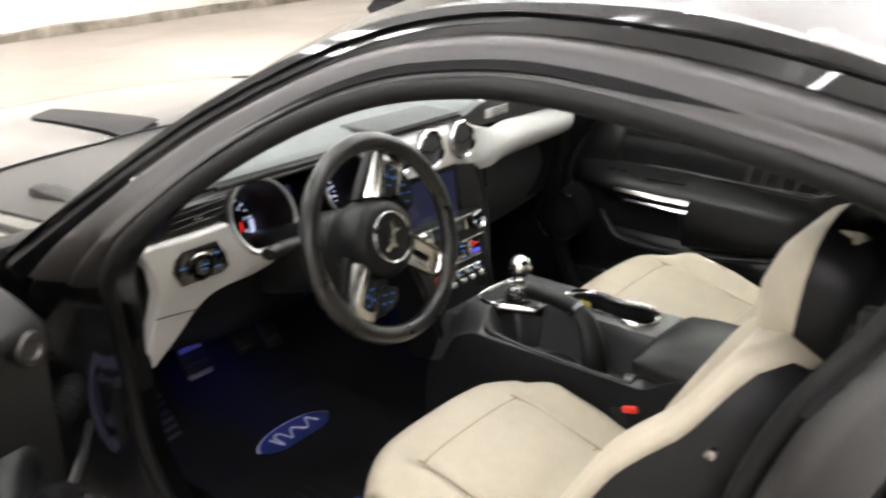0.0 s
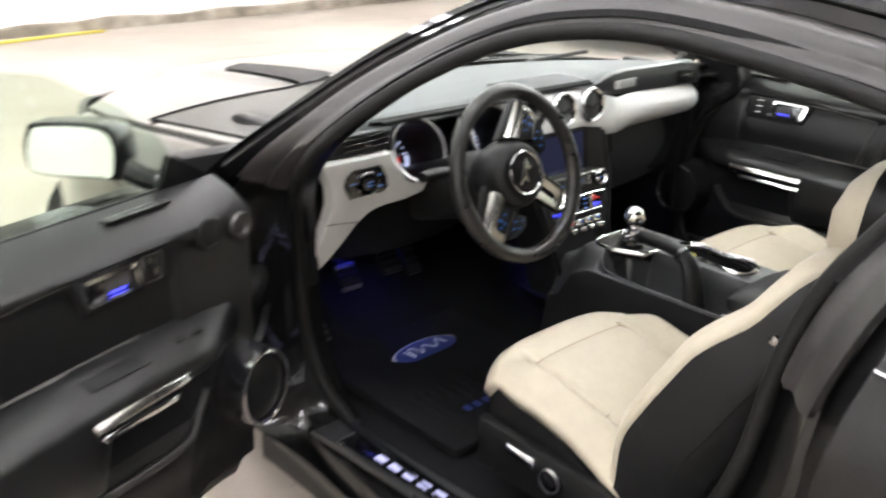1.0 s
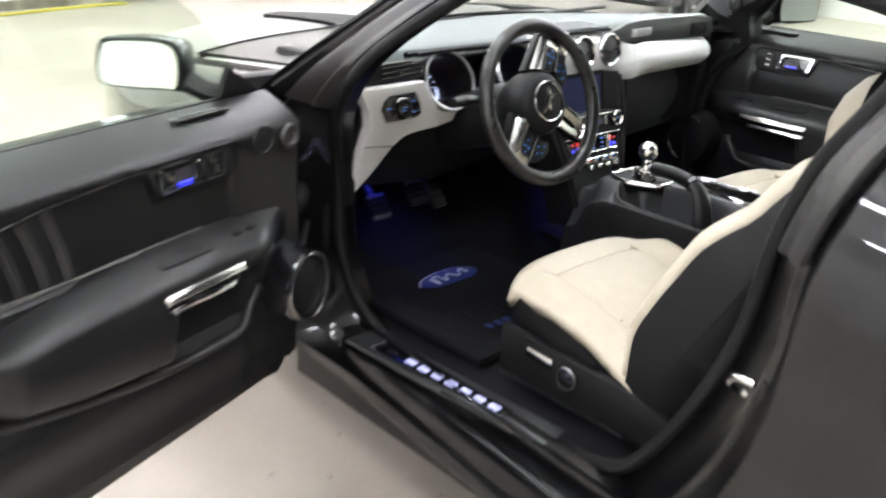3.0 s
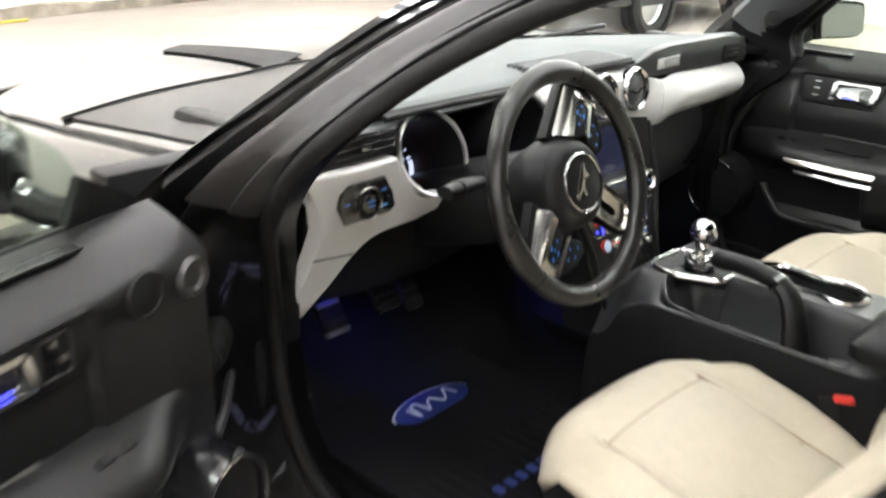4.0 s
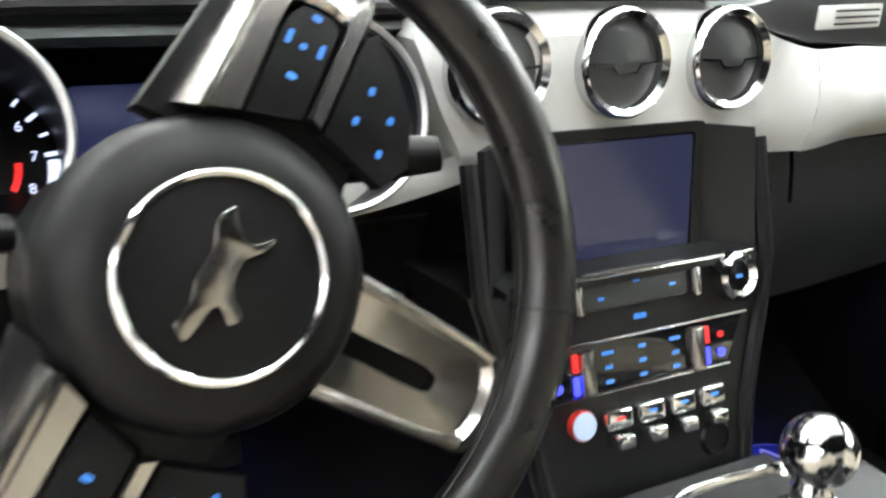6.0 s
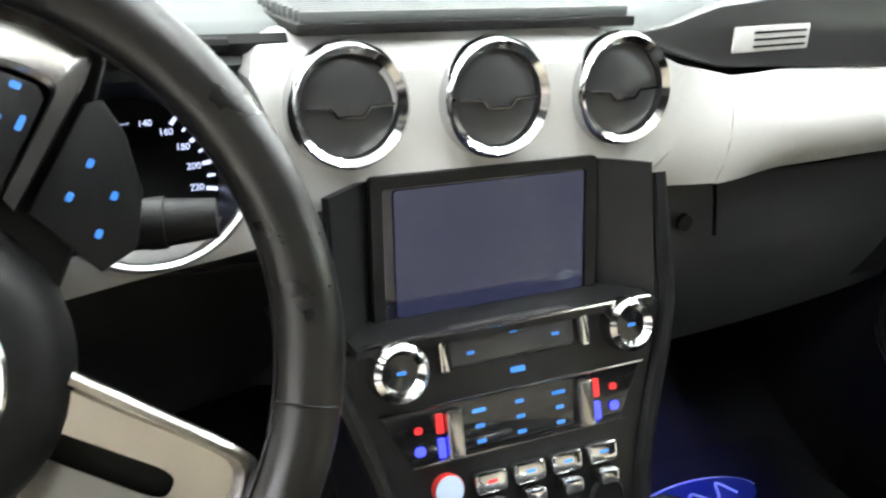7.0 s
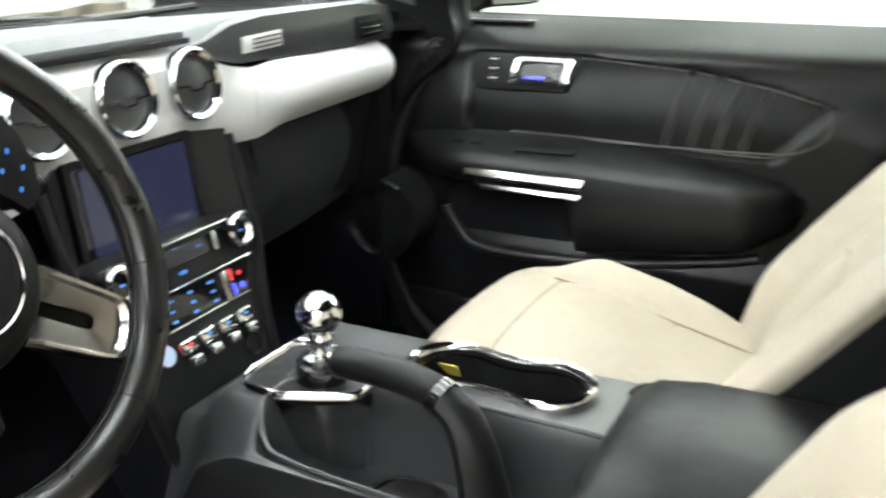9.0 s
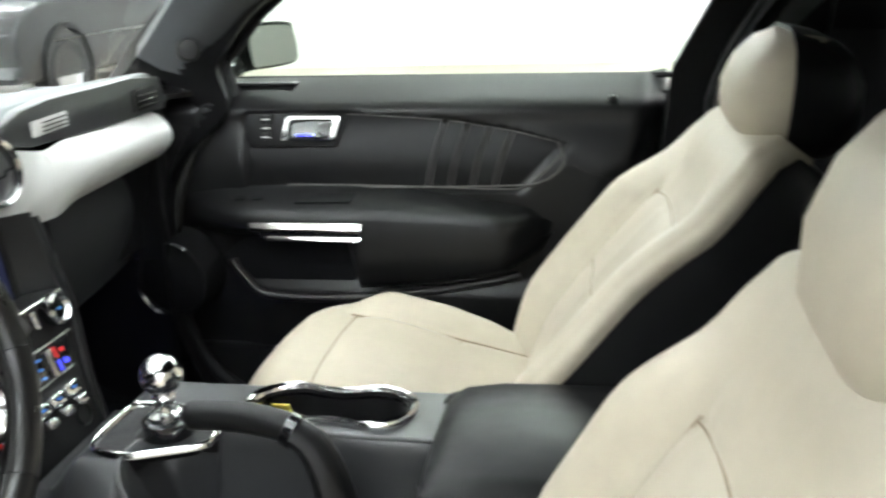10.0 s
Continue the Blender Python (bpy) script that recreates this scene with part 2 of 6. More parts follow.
def spline(pts, n, closed=False):
    """Catmull-Rom through the points, n samples, even in arc length."""
    p = np.array(pts, float)
    if closed:
        q = np.vstack([p[-1], p, p[0], p[1]])
    else:
        q = np.vstack([2 * p[0] - p[1], p, 2 * p[-1] - p[-2]])
    out = []
    for i in range(1, len(q) - 2):
        a, b, c, d = q[i - 1:i + 3]
        for t in np.linspace(0, 1, 16, endpoint=False):
            out.append(0.5 * (2 * b + (c - a) * t + (2 * a - 5 * b + 4 * c - d) * t**2 + (3 * b - a - 3 * c + d) * t**3))
    out.append(q[-2])
    out = np.array(out)
    s = np.r_[0, np.cumsum(np.linalg.norm(np.diff(out, axis=0), axis=1))]
    want = np.linspace(0, s[-1], n + (1 if closed else 0))
    r = np.stack([np.interp(want, s, out[:, k]) for k in range(out.shape[1])], 1)
    return r[:-1] if closed else r


def loft(rings, ring_closed=True, loop=False, caps=True):
    """A skin over rings of equal count."""
    bm = bmesh.new()
    rows = [[bm.verts.new(tuple(p)) for p in ring] for ring in rings]
    n, k = len(rows), len(rows[0])
    for i in range(n if loop else n - 1):
        a, b = rows[i], rows[(i + 1) % n]
        for j in range(k if ring_closed else k - 1):
            bm.faces.new((a[j], a[(j + 1) % k], b[(j + 1) % k], b[j]))
    if caps and ring_closed and not loop:
        bm.faces.new(rows[0][::-1])
        bm.faces.new(rows[-1])
    return bm


def tube(pts, r, segs=10, closed=False, squash=(1, 1)):
    p = np.array(pts, float)
    n = len(p)
    rad = np.broadcast_to(np.array(r, float), (n,))
    tan = (np.roll(p, -1, 0) - np.roll(p, 1, 0)) if closed else np.gradient(p, axis=0)
    tan /= np.linalg.norm(tan, axis=1)[:, None] + 1e-12
    up = np.array([0, 0, 1.0]) if abs(tan[0][2]) < 0.9 else np.array([0, 1.0, 0])
    u = np.cross(up, tan[0])
    u /= np.linalg.norm(u)
    rings = []
    for i in range(n):
        u = u - (u @ tan[i]) * tan[i]
        u /= np.linalg.norm(u)
        v = np.cross(tan[i], u)
        ang = np.linspace(0, 2 * np.pi, segs, endpoint=False)
        rings.append([p[i] + rad[i] * (squash[0] * np.cos(a) * u + squash[1] * np.sin(a) * v) for a in ang])
    return loft(rings, True, closed)


def lathe(profile, segs=32, m=None, cap=True):
    """Turns (radius, height) pairs round z."""
    ang = np.linspace(0, 2 * np.pi, segs, endpoint=False)
    bm = loft([[(r * np.cos(a), r * np.sin(a), h) for a in ang] for r, h in profile], True, False, cap)
    if m is not None:
        bm.transform(m)
    return bm


def plate(outline, depth, bevel=0.0, m=None, segs=2):
    """A flat outline (x, y) given depth along -z, its front edge rounded, then placed by m."""
    bm = bmesh.new()
    f = bm.faces.new([bm.verts.new((x, y, 0)) for x, y in outline])
    bm.normal_update()
    if f.normal.z < 0:
        f.normal_flip()
    r = bmesh.ops.extrude_face_region(bm, geom=[f])
    bmesh.ops.translate(bm, vec=(0, 0, -depth), verts=[v for v in r["geom"] if isinstance(v, bmesh.types.BMVert)])
    if bevel:
        e = [e for e in bm.edges if all(abs(v.co.z) < 1e-6 for v in e.verts)]
        bmesh.ops.bevel(bm, geom=e, offset=bevel, segments=segs, profile=0.5, affect="EDGES", clamp_overlap=True)
    if m is not None:
        bm.transform(m)
    return bm


def sheet(fn, nu, nv, thick=0.0):
    """A grid over fn(u, v), u and v from 0 to 1; with thick, a closed slab that is thickened against its normal."""
    us, vs = np.linspace(0, 1, nu), np.linspace(0, 1, nv)
    g = np.array([[fn(u, v) for v in vs] for u in us], float)
    bm = bmesh.new()
    top = [[bm.verts.new(tuple(g[i, j])) for j in range(nv)] for i in range(nu)]
    for i in range(nu - 1):
        for j in range(nv - 1):
            bm.faces.new((top[i][j], top[i + 1][j], top[i + 1][j + 1], top[i][j + 1]))
    if thick:
        du, dv = np.gradient(g, axis=0), np.gradient(g, axis=1)
        nrm = np.cross(du, dv)
        nrm /= np.linalg.norm(nrm, axis=2)[..., None] + 1e-12
        low = g - nrm * thick
        bot = [[bm.verts.new(tuple(low[i, j])) for j in range(nv)] for i in range(nu)]
        for i in range(nu - 1):
            for j in range(nv - 1):
                bm.faces.new((bot[i][j], bot[i][j + 1], bot[i + 1][j + 1], bot[i + 1][j]))
        for i in range(nu - 1):
            bm.faces.new((top[i][0], bot[i][0], bot[i + 1][0], top[i + 1][0]))
            bm.faces.new((top[i][-1], top[i + 1][-1], bot[i + 1][-1], bot[i][-1]))
        for j in range(nv - 1):
            bm.faces.new((top[0][j], top[0][j + 1], bot[0][j + 1], bot[0][j]))
            bm.faces.new((top[-1][j], bot[-1][j], bot[-1][j + 1], top[-1][j + 1]))
    return bm


def mirror_x(bm):
    bmesh.ops.scale(bm, vec=(-1, 1, 1), verts=bm.verts)
    return bm


def sstep(a, b, x):
    t = min(1.0, max(0.0, (x - a) / (b - a)))
    return t * t * (3 - 2 * t)


def round_rect(w, h, r, n=5):
    pts = []
    for cx, cy, a0 in ((w / 2 - r, h / 2 - r, 0), (-w / 2 + r, h / 2 - r, 90), (-w / 2 + r, -h / 2 + r, 180), (w / 2 - r, -h / 2 + r, 270)):
        for k in range(n + 1):
            a = radians(a0 + 90 * k / n)
            pts.append((cx + r * math.cos(a), cy + r * math.sin(a)))
    return pts


def ellipse(w, h, n=40):
    return [(w / 2 * math.cos(2 * math.pi * k / n), h / 2 * math.sin(2 * math.pi * k / n)) for k in range(n)]


def face_to(at, normal, up=(0, 0, 1)):
    """The frame whose z looks along normal and whose y is as near as can be to up."""
    z = Vector(normal).normalized()
    x = Vector(up).cross(z).normalized()
    y = z.cross(x)
    return Matrix(((x.x, y.x, z.x, at[0]), (x.y, y.y, z.y, at[1]), (x.z, y.z, z.z, at[2]), (0, 0, 0, 1)))


def writing(text, size, m, depth=0.0004):
    cu = bpy.data.curves.new("txt", "FONT")
    cu.body, cu.size, cu.align_x, cu.align_y, cu.extrude = text, size, "CENTER", "CENTER", depth
    ob = bpy.data.objects.new("txt", cu)
    scene.collection.objects.link(ob)
    bpy.context.view_layer.update()
    me = bpy.data.meshes.new_from_object(ob.evaluated_get(bpy.context.evaluated_depsgraph_get()))
    bm = bmesh.new()
    bm.from_mesh(me)
    bm.transform(m)
    bpy.data.objects.remove(ob)
    bpy.data.curves.remove(cu)
    bpy.data.meshes.remove(me)
    return bm


# ---- the hall ----
HX0, HX1, HY0, HY1, HZ = -9.0, 9.6, -9.0, 10.2, 4.2
solo("floor", box((HX1 - HX0, HY1 - HY0, 0.2), ((HX0 + HX1) / 2, (HY0 + HY1) / 2, -0.1)), CONCRETE, "worn beige concrete workshop floor with stains", "floor", kind="structure")
NORTH = pose(0, 8.45, 0, 0, 0, 8.5)  # the far wall stands askew to the car
solo("wall_north", box((26, 0.2, HZ), (0, 0.1, HZ / 2), 0, 2, None, NORTH), WALL_WHITE, "white painted workshop wall", "wall", kind="structure")
# unseen south wall, greyer than the rest so that reflections of it stay dark
solo("wall_south", box((HX1 - HX0 + 0.4, 0.2, HZ), ((HX0 + HX1) / 2, HY0 - 0.1, HZ / 2)), WALL_GREY, "unseen grey workshop wall, kept dark for the reflections", "wall", kind="structure")
solo("wall_east", box((0.2, HY1 - HY0, HZ), (HX1 + 0.1, (HY0 + HY1) / 2, HZ / 2)), WALL_WHITE, "white painted workshop wall", "wall", kind="structure")
solo("wall_west", box((0.2, HY1 - HY0, HZ), (HX0 - 0.1, (HY0 + HY1) / 2, HZ / 2)), WALL_WHITE, "white painted workshop wall", "wall", kind="structure")
solo("ceiling", box((HX1 - HX0 + 0.4, HY1 - HY0 + 0.4, 0.2), ((HX0 + HX1) / 2, (HY0 + HY1) / 2, HZ + 0.1)), CEIL_WHITE, "pale workshop ceiling", "ceiling", kind="structure")


def ceiling_light(x, y):
    t = thing("ceiling_light", (x, y, HZ), "white double tube ceiling light, lit", "lamp", "ceiling lights")
    part("housing", box((0.07, 1.3, 0.05), (x, y, HZ - 0.42), 0.01), WHITE_PRINT, t)
    for dy in (-.5, .5):
        part("hanger", tube([(x, y + dy, HZ), (x, y + dy, HZ - 0.4)], 0.004, 6), STEEL, t)
    for s in (-0.055, 0.055):
        part("tube", tube([(x + s, y - 0.6, HZ - 0.45), (x + s, y + 0.6, HZ - 0.45)], 0.022, 10), TUBE, t, "lit white tube")


# the column at 8.7 is added to brighten the east wall and floor
for lx in (-7.0, -4.8, -2.5, -0.3, 2.0, 4.3, 6.6, 8.7):
    for ly in (-4.2, -2.1, 0.0, 2.1, 4.3, 6.5):
        if lx > -2 or ly < 6:  # lamps left out of that corner to dim its floor and wall
            ceiling_light(lx, ly)

# dirty foot of the far wall, and a yellow hose lying along it
random.seed(5)
foot = []
for k in range(140):
    x = HX0 + (HX1 - HX0) * k / 139
    h = .10 + .05 * noise.noise((x * 1.3, 0, 0))
    foot.append([tuple(NORTH @ Vector(p)) for p in ((x, -.012, 0), (x, -.016, h), (x, 0, h + .02), (x, 0, 0))])
DIRT = mat("dirty_render", (0.42, 0.38, 0.31), 0.9, 0, 6, 0.4, 0.5, 0, 0.3, (0.16, 0.14, 0.11), 2.2)
solo("baseboard", loft(foot), DIRT, "grimy foot of the workshop wall", "wall", kind="structure")
hose = [tuple(NORTH @ Vector((-.4 + 2.8 * t, -.28 - .10 * math.sin(t * 5), .016))) for t in np.linspace(0, 1, 30)]
solo("hose", tube(hose, .016, 8), YELLOW, "yellow hose lying along the wall", "hose")


def parked_car(x0, y0):
    """A dark estate seen side-on through the windscreen."""
    t = thing("parked_car", (x0 + 1.7, y0 + .9, 0), "dark grey car parked across the hall", "car")
    side = [(0, .45), (.05, .78), (.55, .95), (1.15, 1.02), (1.75, 1.52), (2.2, 1.60), (3.7, 1.58), (4.25, 1.25), (4.42, 1.0), (4.45, .5), (4.3, .32), (.15, .30)]
    o = spline([(x * .76, z, 0) for x, z in side], 60, True)
    bm = plate([(p[0], p[1]) for p in o], 1.75, .10, Matrix(((1, 0, 0, x0), (0, 0, -1, y0), (0, 1, 0, 0), (0, 0, 0, 1))), 4)
    part("body", bm, FAR_PAINT, t, "dark grey painted body")
    for a, b in (((1.35, 1.08), (2.35, 1.50)), ((2.45, 1.08), (3.35, 1.50)), ((3.45, 1.08), (4.0, 1.44))):
        a, b = (a[0] * .76, a[1]), (b[0] * .76, b[1])
        w = [(a[0], a[1]), (b[0], a[1]), (b[0], b[1]), (a[0] + (.45 if a[0] < 1.5 else .0), b[1])]
        part("window", plate(w, .02, .004, Matrix(((1, 0, 0, x0), (0, 0, -1, y0 - .008), (0, 1, 0, 0), (0, 0, 0, 1)))), GLOSS, t, "dark side window")
    part("trim_line", box((2.7, .02, .03), (x0 + 1.75, y0 - .006, .62), .006), GLOSS, t, "dark rubbing strip")
    for x in (.72, 2.72):
        w = part("wheel", lathe([(0, .05), (.10, .06), (.19, .03), (.21, .06), (.21, -.1)], 32, pose(x0 + x, y0 + .08, .32, 90, 0, 0)), STEEL, t, "grey wheel rim")
        part("tyre", lathe([(.21, .08), (.28, .10), (.32, .06), (.32, -.1), (.21, -.1)], 36, pose(x0 + x, y0 + .08, .32, 90, 0, 0), False), TYRE, w, "black tyre")
        part("arch", lathe([(.34, .0), (.345, .075), (.40, .075), (.405, .0)], 36, pose(x0 + x, y0 + .05, .36, 90, 0, 0), False), PLASTIC, t, "dark wheel arch")


parked_car(5.95, 4.2)

# ---- the car: shell, roof, bonnet, sills ----
CAR = thing("car", (0, 0, 0), "glossy black two-door coupe with its driver's door open", "car")
# opening of the driver's door: the rubber seal and the outer edge of the bodywork, point by point round the loop
SEAL_EDGE = [
    ((-.675, .240, .366), (-.775, .250, .345)), ((-.672, -.055, .364), (-.795, -.050, .335)), ((-.675, -.279, .362), (-.820, -.300, .328)),
    ((-.700, -.419, .407), (-.862, -.520, .350)), ((-.700, -.495, .506), (-.912, -.640, .470)), ((-.700, -.557, .626), (-.920, -.730, .640)),
    ((-.700, -.600, .750), (-.920, -.775, .800)), ((-.708, -.628, .900), (-.912, -.785, .950)), ((-.708, -.668, 1.02), (-.860, -.815, 1.07)),
    ((-.695, -.735, 1.135), (-.770, -.865, 1.185)), ((-.676, -.740, 1.205), (-.672, -.840, 1.268)), ((-.662, -.560, 1.240), (-.602, -.580, 1.315)),
    ((-.651, -.360, 1.256), (-.578, -.330, 1.328)), ((-.657, -.230, 1.247), (-.585, -.180, 1.315)), ((-.676, -.120, 1.222), (-.612, -.060, 1.282)),
    ((-.714, -.015, 1.172), (-.650, .040, 1.235)), ((-.766, .084, 1.102), (-.710, .155, 1.165)), ((-.815, .170, 1.020), (-.780, .262, 1.078)),
    ((-.795, .270, .930), (-.855, .372, .985)), ((-.735, .370, .830), (-.905, .455, .880)), ((-.705, .405, .700), (-.915, .470, .720)),
    ((-.695, .405, .550), (-.915, .470, .540)), ((-.685, .365, .440), (-.860, .450, .425)), ((-.675, .305, .388), (-.800, .390, .370)),
]
NL = 150
SEAL = spline([a for a, b in SEAL_EDGE], NL, True)
EDGE = spline([b for a, b in SEAL_EDGE], NL, True)


def warp_right(pts):
    """Moves the passenger's pillar forward above the belt line."""
    q = np.array(pts, float).copy()
    for p in q:
        p[1] += 0.13 * sstep(-.35, .15, p[1]) * sstep(.90, 1.02, p[2]) + .05 * sstep(-.45, -.65, p[1]) * sstep(.80, .95, p[2])
    return q


def frame_side(flip):
    mid = SEAL + (EDGE - SEAL) * 0.5
    out = np.stack([np.full(NL, -1.0), np.zeros(NL), np.zeros(NL)], 1)
    rows = []
    for w, push in ((0, 0), (0.06, -0.012), (0.30, -0.014), (0.36, 0.006), (0.62, 0.010), (0.70, -0.008), (0.93, 0.0), (1.0, 0.012)):
        rows.append(SEAL + (EDGE - SEAL) * w + out * push)
    rows.append(EDGE + np.array([0.05, 0, 0]))
    rows.append(SEAL + np.array([0.04, 0, 0]))
    for r in rows:
        for q in r:
            q[2] -= .03 * sstep(.46, .37, q[2])
    if flip:
        rows = [warp_right(r) for r in rows]
    bm = loft([[r[i] for r in rows] for i in range(NL)], True, True)
    return mirror_x(bm) if flip else bm


part("door_frame", frame_side(False), PAINT, CAR, "glossy black painted door opening")
part("door_frame", frame_side(True), PLASTIC, CAR, "glossy black painted door opening")
# satin weatherstrip round the upper half of the opening
WI = [i for i in range(NL) if EDGE[i][2] > .93]
cut = next(k for k in range(len(WI)) if WI[k] != WI[k - 1] + 1)
WI = WI[cut:] + WI[:cut]


def weatherstrip(flip):
    rings = []
    for i in WI:
        a, b = SEAL[i], EDGE[i]
        out = np.array([-1.0, 0, 0])
        r = [a + (b - a) * w + out * q for w, q in ((.10, .006), (.16, .018), (.27, .021), (.33, .013), (.40, .015), (.55, .023), (.66, .019), (.70, .004))]
        rings.append(warp_right(r) if flip else r)
    bm = loft(rings)
    return mirror_x(bm) if flip else bm


part("weatherstrip", weatherstrip(False), WEATHER, CAR, "satin grey-black weatherstrip", 60)
part("door_seal", tube(SEAL + np.array([-.006, 0, 0]), 0.013, 10, True), RUBBER, CAR, "black rubber edging round the door")
part("door_seal", mirror_x(tube(warp_right(SEAL + np.array([-.006, 0, 0])), 0.013, 10, True)), RUBBER, CAR, "black rubber edging round the door")

# the upper edge of the bodywork from the foot of the windscreen to the tail
RAIL = spline([(-.875, .400, .955), (-.780, .262, 1.080), (-.710, .155, 1.167), (-.650, .040, 1.237), (-.606, -.075, 1.288), (-.582, -.200, 1.318), (-.574, -.380, 1.330),
               (-.592, -.560, 1.322), (-.645, -.830, 1.272), (-.690, -1.10, 1.200), (-.745, -1.45, 1.060), (-.780, -1.62, .990)], 60)
HEAD = 22  # where the windscreen ends and the roof begins


def ahead_right(s):
    """The passenger's pillar stands a little further forward than the driver's."""
    return 0.17 * sstep(26, 0, s)


def across(s, u, dy, dz):
    p = RAIL[s]
    return (u * -p[0], p[1] + (1 - u * u) * dy + ahead_right(s) * sstep(-1, 1, u), p[2] + (1 - u * u) * dz)


def roof_at(s, u):
    k = s / HEAD if s < HEAD else 1.0
    dy = 0.34 * (1 - k) ** 0.8 + 0.035 * k
    dz = 0.02 + 0.03 * k
    return across(s, u, dy, dz)


def skin(s0, s1, thick, uu=0.97, drop=0.0, nu=30):
    def fn(a, b):
        f = s0 + (s1 - s0) * a
        i = min(int(f), 58)
        p, q = roof_at(i, (2 * b - 1) * uu), roof_at(i + 1, (2 * b - 1) * uu)
        r = [p[k] + (q[k] - p[k]) * (f - i) for k in range(3)]
        return (r[0], r[1], r[2] - drop)
    return sheet(fn, int((s1 - s0) * 1.5) + 3, nu, thick)


ws = part("windscreen", skin(0.4, HEAD - 0.6, 0.0, 0.97), CLEAR_GLASS, CAR, "clear windscreen", 180)
ws.visible_shadow = False
part("roof", skin(HEAD - 1, 44, 0.02, 1.0), PAINT, CAR, "glossy black roof panel", 180)
part("headliner", skin(HEAD - 1, 44, 0.01, 0.98, 0.045), LINER, CAR, "black fabric headliner", 180)
rg = part("rear_window", skin(44.3, 58, 0.0, 0.94), CLEAR_GLASS, CAR, "sloping rear window", 180)
rg.visible_shadow = False


def rail_piece(flip):
    rings = []
    for i in range(0, 59):
        p = RAIL[i]
        rings.append([(p[0] - .010, p[1] - .010, p[2] - .010), (p[0] + .002, p[1] + .004, p[2] + .010), (p[0] + .022, p[1] + .012, p[2] + .012), (p[0] + .03, p[1] + .006, p[2] - .02), (p[0] + .0, p[1] - .02, p[2] - .03)])
    if flip:
        rings = [[(x, y + ahead_right(i), z) for x, y, z in r] for i, r in enumerate(rings)]
    bm = loft(rings)
    return mirror_x(bm) if flip else bm


for fl in (False, True):
    part("roof_rail", rail_piece(fl), PAINT, CAR, "glossy black roof rail and windscreen pillar")

# inside trim of the windscreen pillars and roof edges
def inner_trim(flip):
    idx = [i for i in range(NL) if SEAL[i][2] > 0.985]
    idx = sorted(idx)
    start = next(k for k in range(len(idx)) if idx[k] != idx[k - 1] + 1) if idx[-1] - idx[0] != len(idx) - 1 else 0
    idx = idx[start:] + idx[:start]
    rings = []
    for i in idx:
        s, e = SEAL[i], EDGE[i]
        inn = e + np.array([0.045, 0.03 if s[1] > -0.2 else 0.0, -0.022])
        m = (s + inn) / 2 + np.array([0.012, 0, -0.022])
        if flip:
            s, m, inn = warp_right([s, m, inn])
        rings.append([s + np.array([0.004, 0, 0]), (s + m) / 2 + np.array([0.004, 0, -0.008]), m, (m + inn) / 2 + np.array([.006, 0, -.006]), inn, inn + np.array([-.01, 0, .02]), s + np.array([-.004, 0, .02])])
    bm = loft(rings)
    return mirror_x(bm) if flip else bm


part("pillar_trim", inner_trim(False), LINER, CAR, "black trim round the inside of the door opening")
part("pillar_trim", inner_trim(True), PILLAR, CAR, "grey trim of the windscreen pillar")

# bonnet, wings, nose
def nose_half(y):
    """Half the bonnet's width: the nose is rounded in plan."""
    return float(np.interp(y, (.44, .9, 1.2, 1.5, 1.8, 2.0, 2.15), (.80, .79, .76, .68, .54, .40, .24)))


def bonnet(u, v):
    q = 2 * u - 1
    x = q * nose_half(.45 + 1.70 * v)
    a = abs(q)
    y0 = 0.78 - 0.34 * a ** 2.2
    y = y0 + (2.15 - y0) * v
    z = 0.985 - 0.005 * a - 0.10 * v - 0.13 * v ** 3 - 0.05 * a ** 4 * (0.4 + v)
    z += 0.016 * (sstep(0.60, 0.46, a) * sstep(0.0, 0.15, v))
    return (x, y, z)


part("bonnet", sheet(bonnet, 61, 40, 0.012), SHEEN_PAINT, CAR, "glossy black bonnet with a raised centre, paint paled for its reflections", 60)


def wing(flip):
    def fn(u, v):
        y = 0.46 + 1.69 * v
        x0, _, z0 = bonnet(0.0, max(0.0, (y - 0.45) / 1.70))
        t = u
        x = -nose_half(y) - (0.120 * math.sin(t * math.pi / 2) - 0.005 * t)
        z = z0 - 0.012 - (1 - math.cos(t * math.pi / 2)) * 0.22 - 0.25 * max(0, t - 0.6)
        return (x, y, z)
    bm = sheet(fn, 16, 20, -0.012)
    return mirror_x(bm) if flip else bm


for fl in (False, True):
    part("wing", wing(fl), SHEEN_PAINT, CAR, "glossy black front wing", 60)
for s in (-1, 1):
    def vent_strip(u, v):
        x = s * (0.415 - 0.035 * v - u * (0.125 - 0.030 * v))
        y = 0.79 + 0.46 * v + .07 * u
        vv = max(0.0, (y - .70) / 1.45)
        return (x, y, bonnet(0.5 + x / (2 * nose_half(.45 + 1.70 * vv)), vv)[2] + 0.003)
    part("bonnet_vent", sheet(vent_strip, 6, 24, 0.002 * s), RUBBER, CAR, "long black bonnet vent")
GAP = [(-.80, .90), (-.642, .866), (-.52, .838), (-.411, .808), (-.25, .797), (0, .795), (.25, .797), (.411, .808), (.52, .838), (.642, .866), (.80, .90)]


def gap_y(x):
    return float(np.interp(x, [p[0] for p in GAP], [p[1] for p in GAP]))


def on_bonnet(x, y):
    a = min(1.0, abs(x) / .79)
    y0 = 0.78 - 0.34 * a ** 2.2
    v = max(0.0, (y - y0) / (2.15 - y0))
    return bonnet(.5 + .5 * math.copysign(a, x), v)[2]


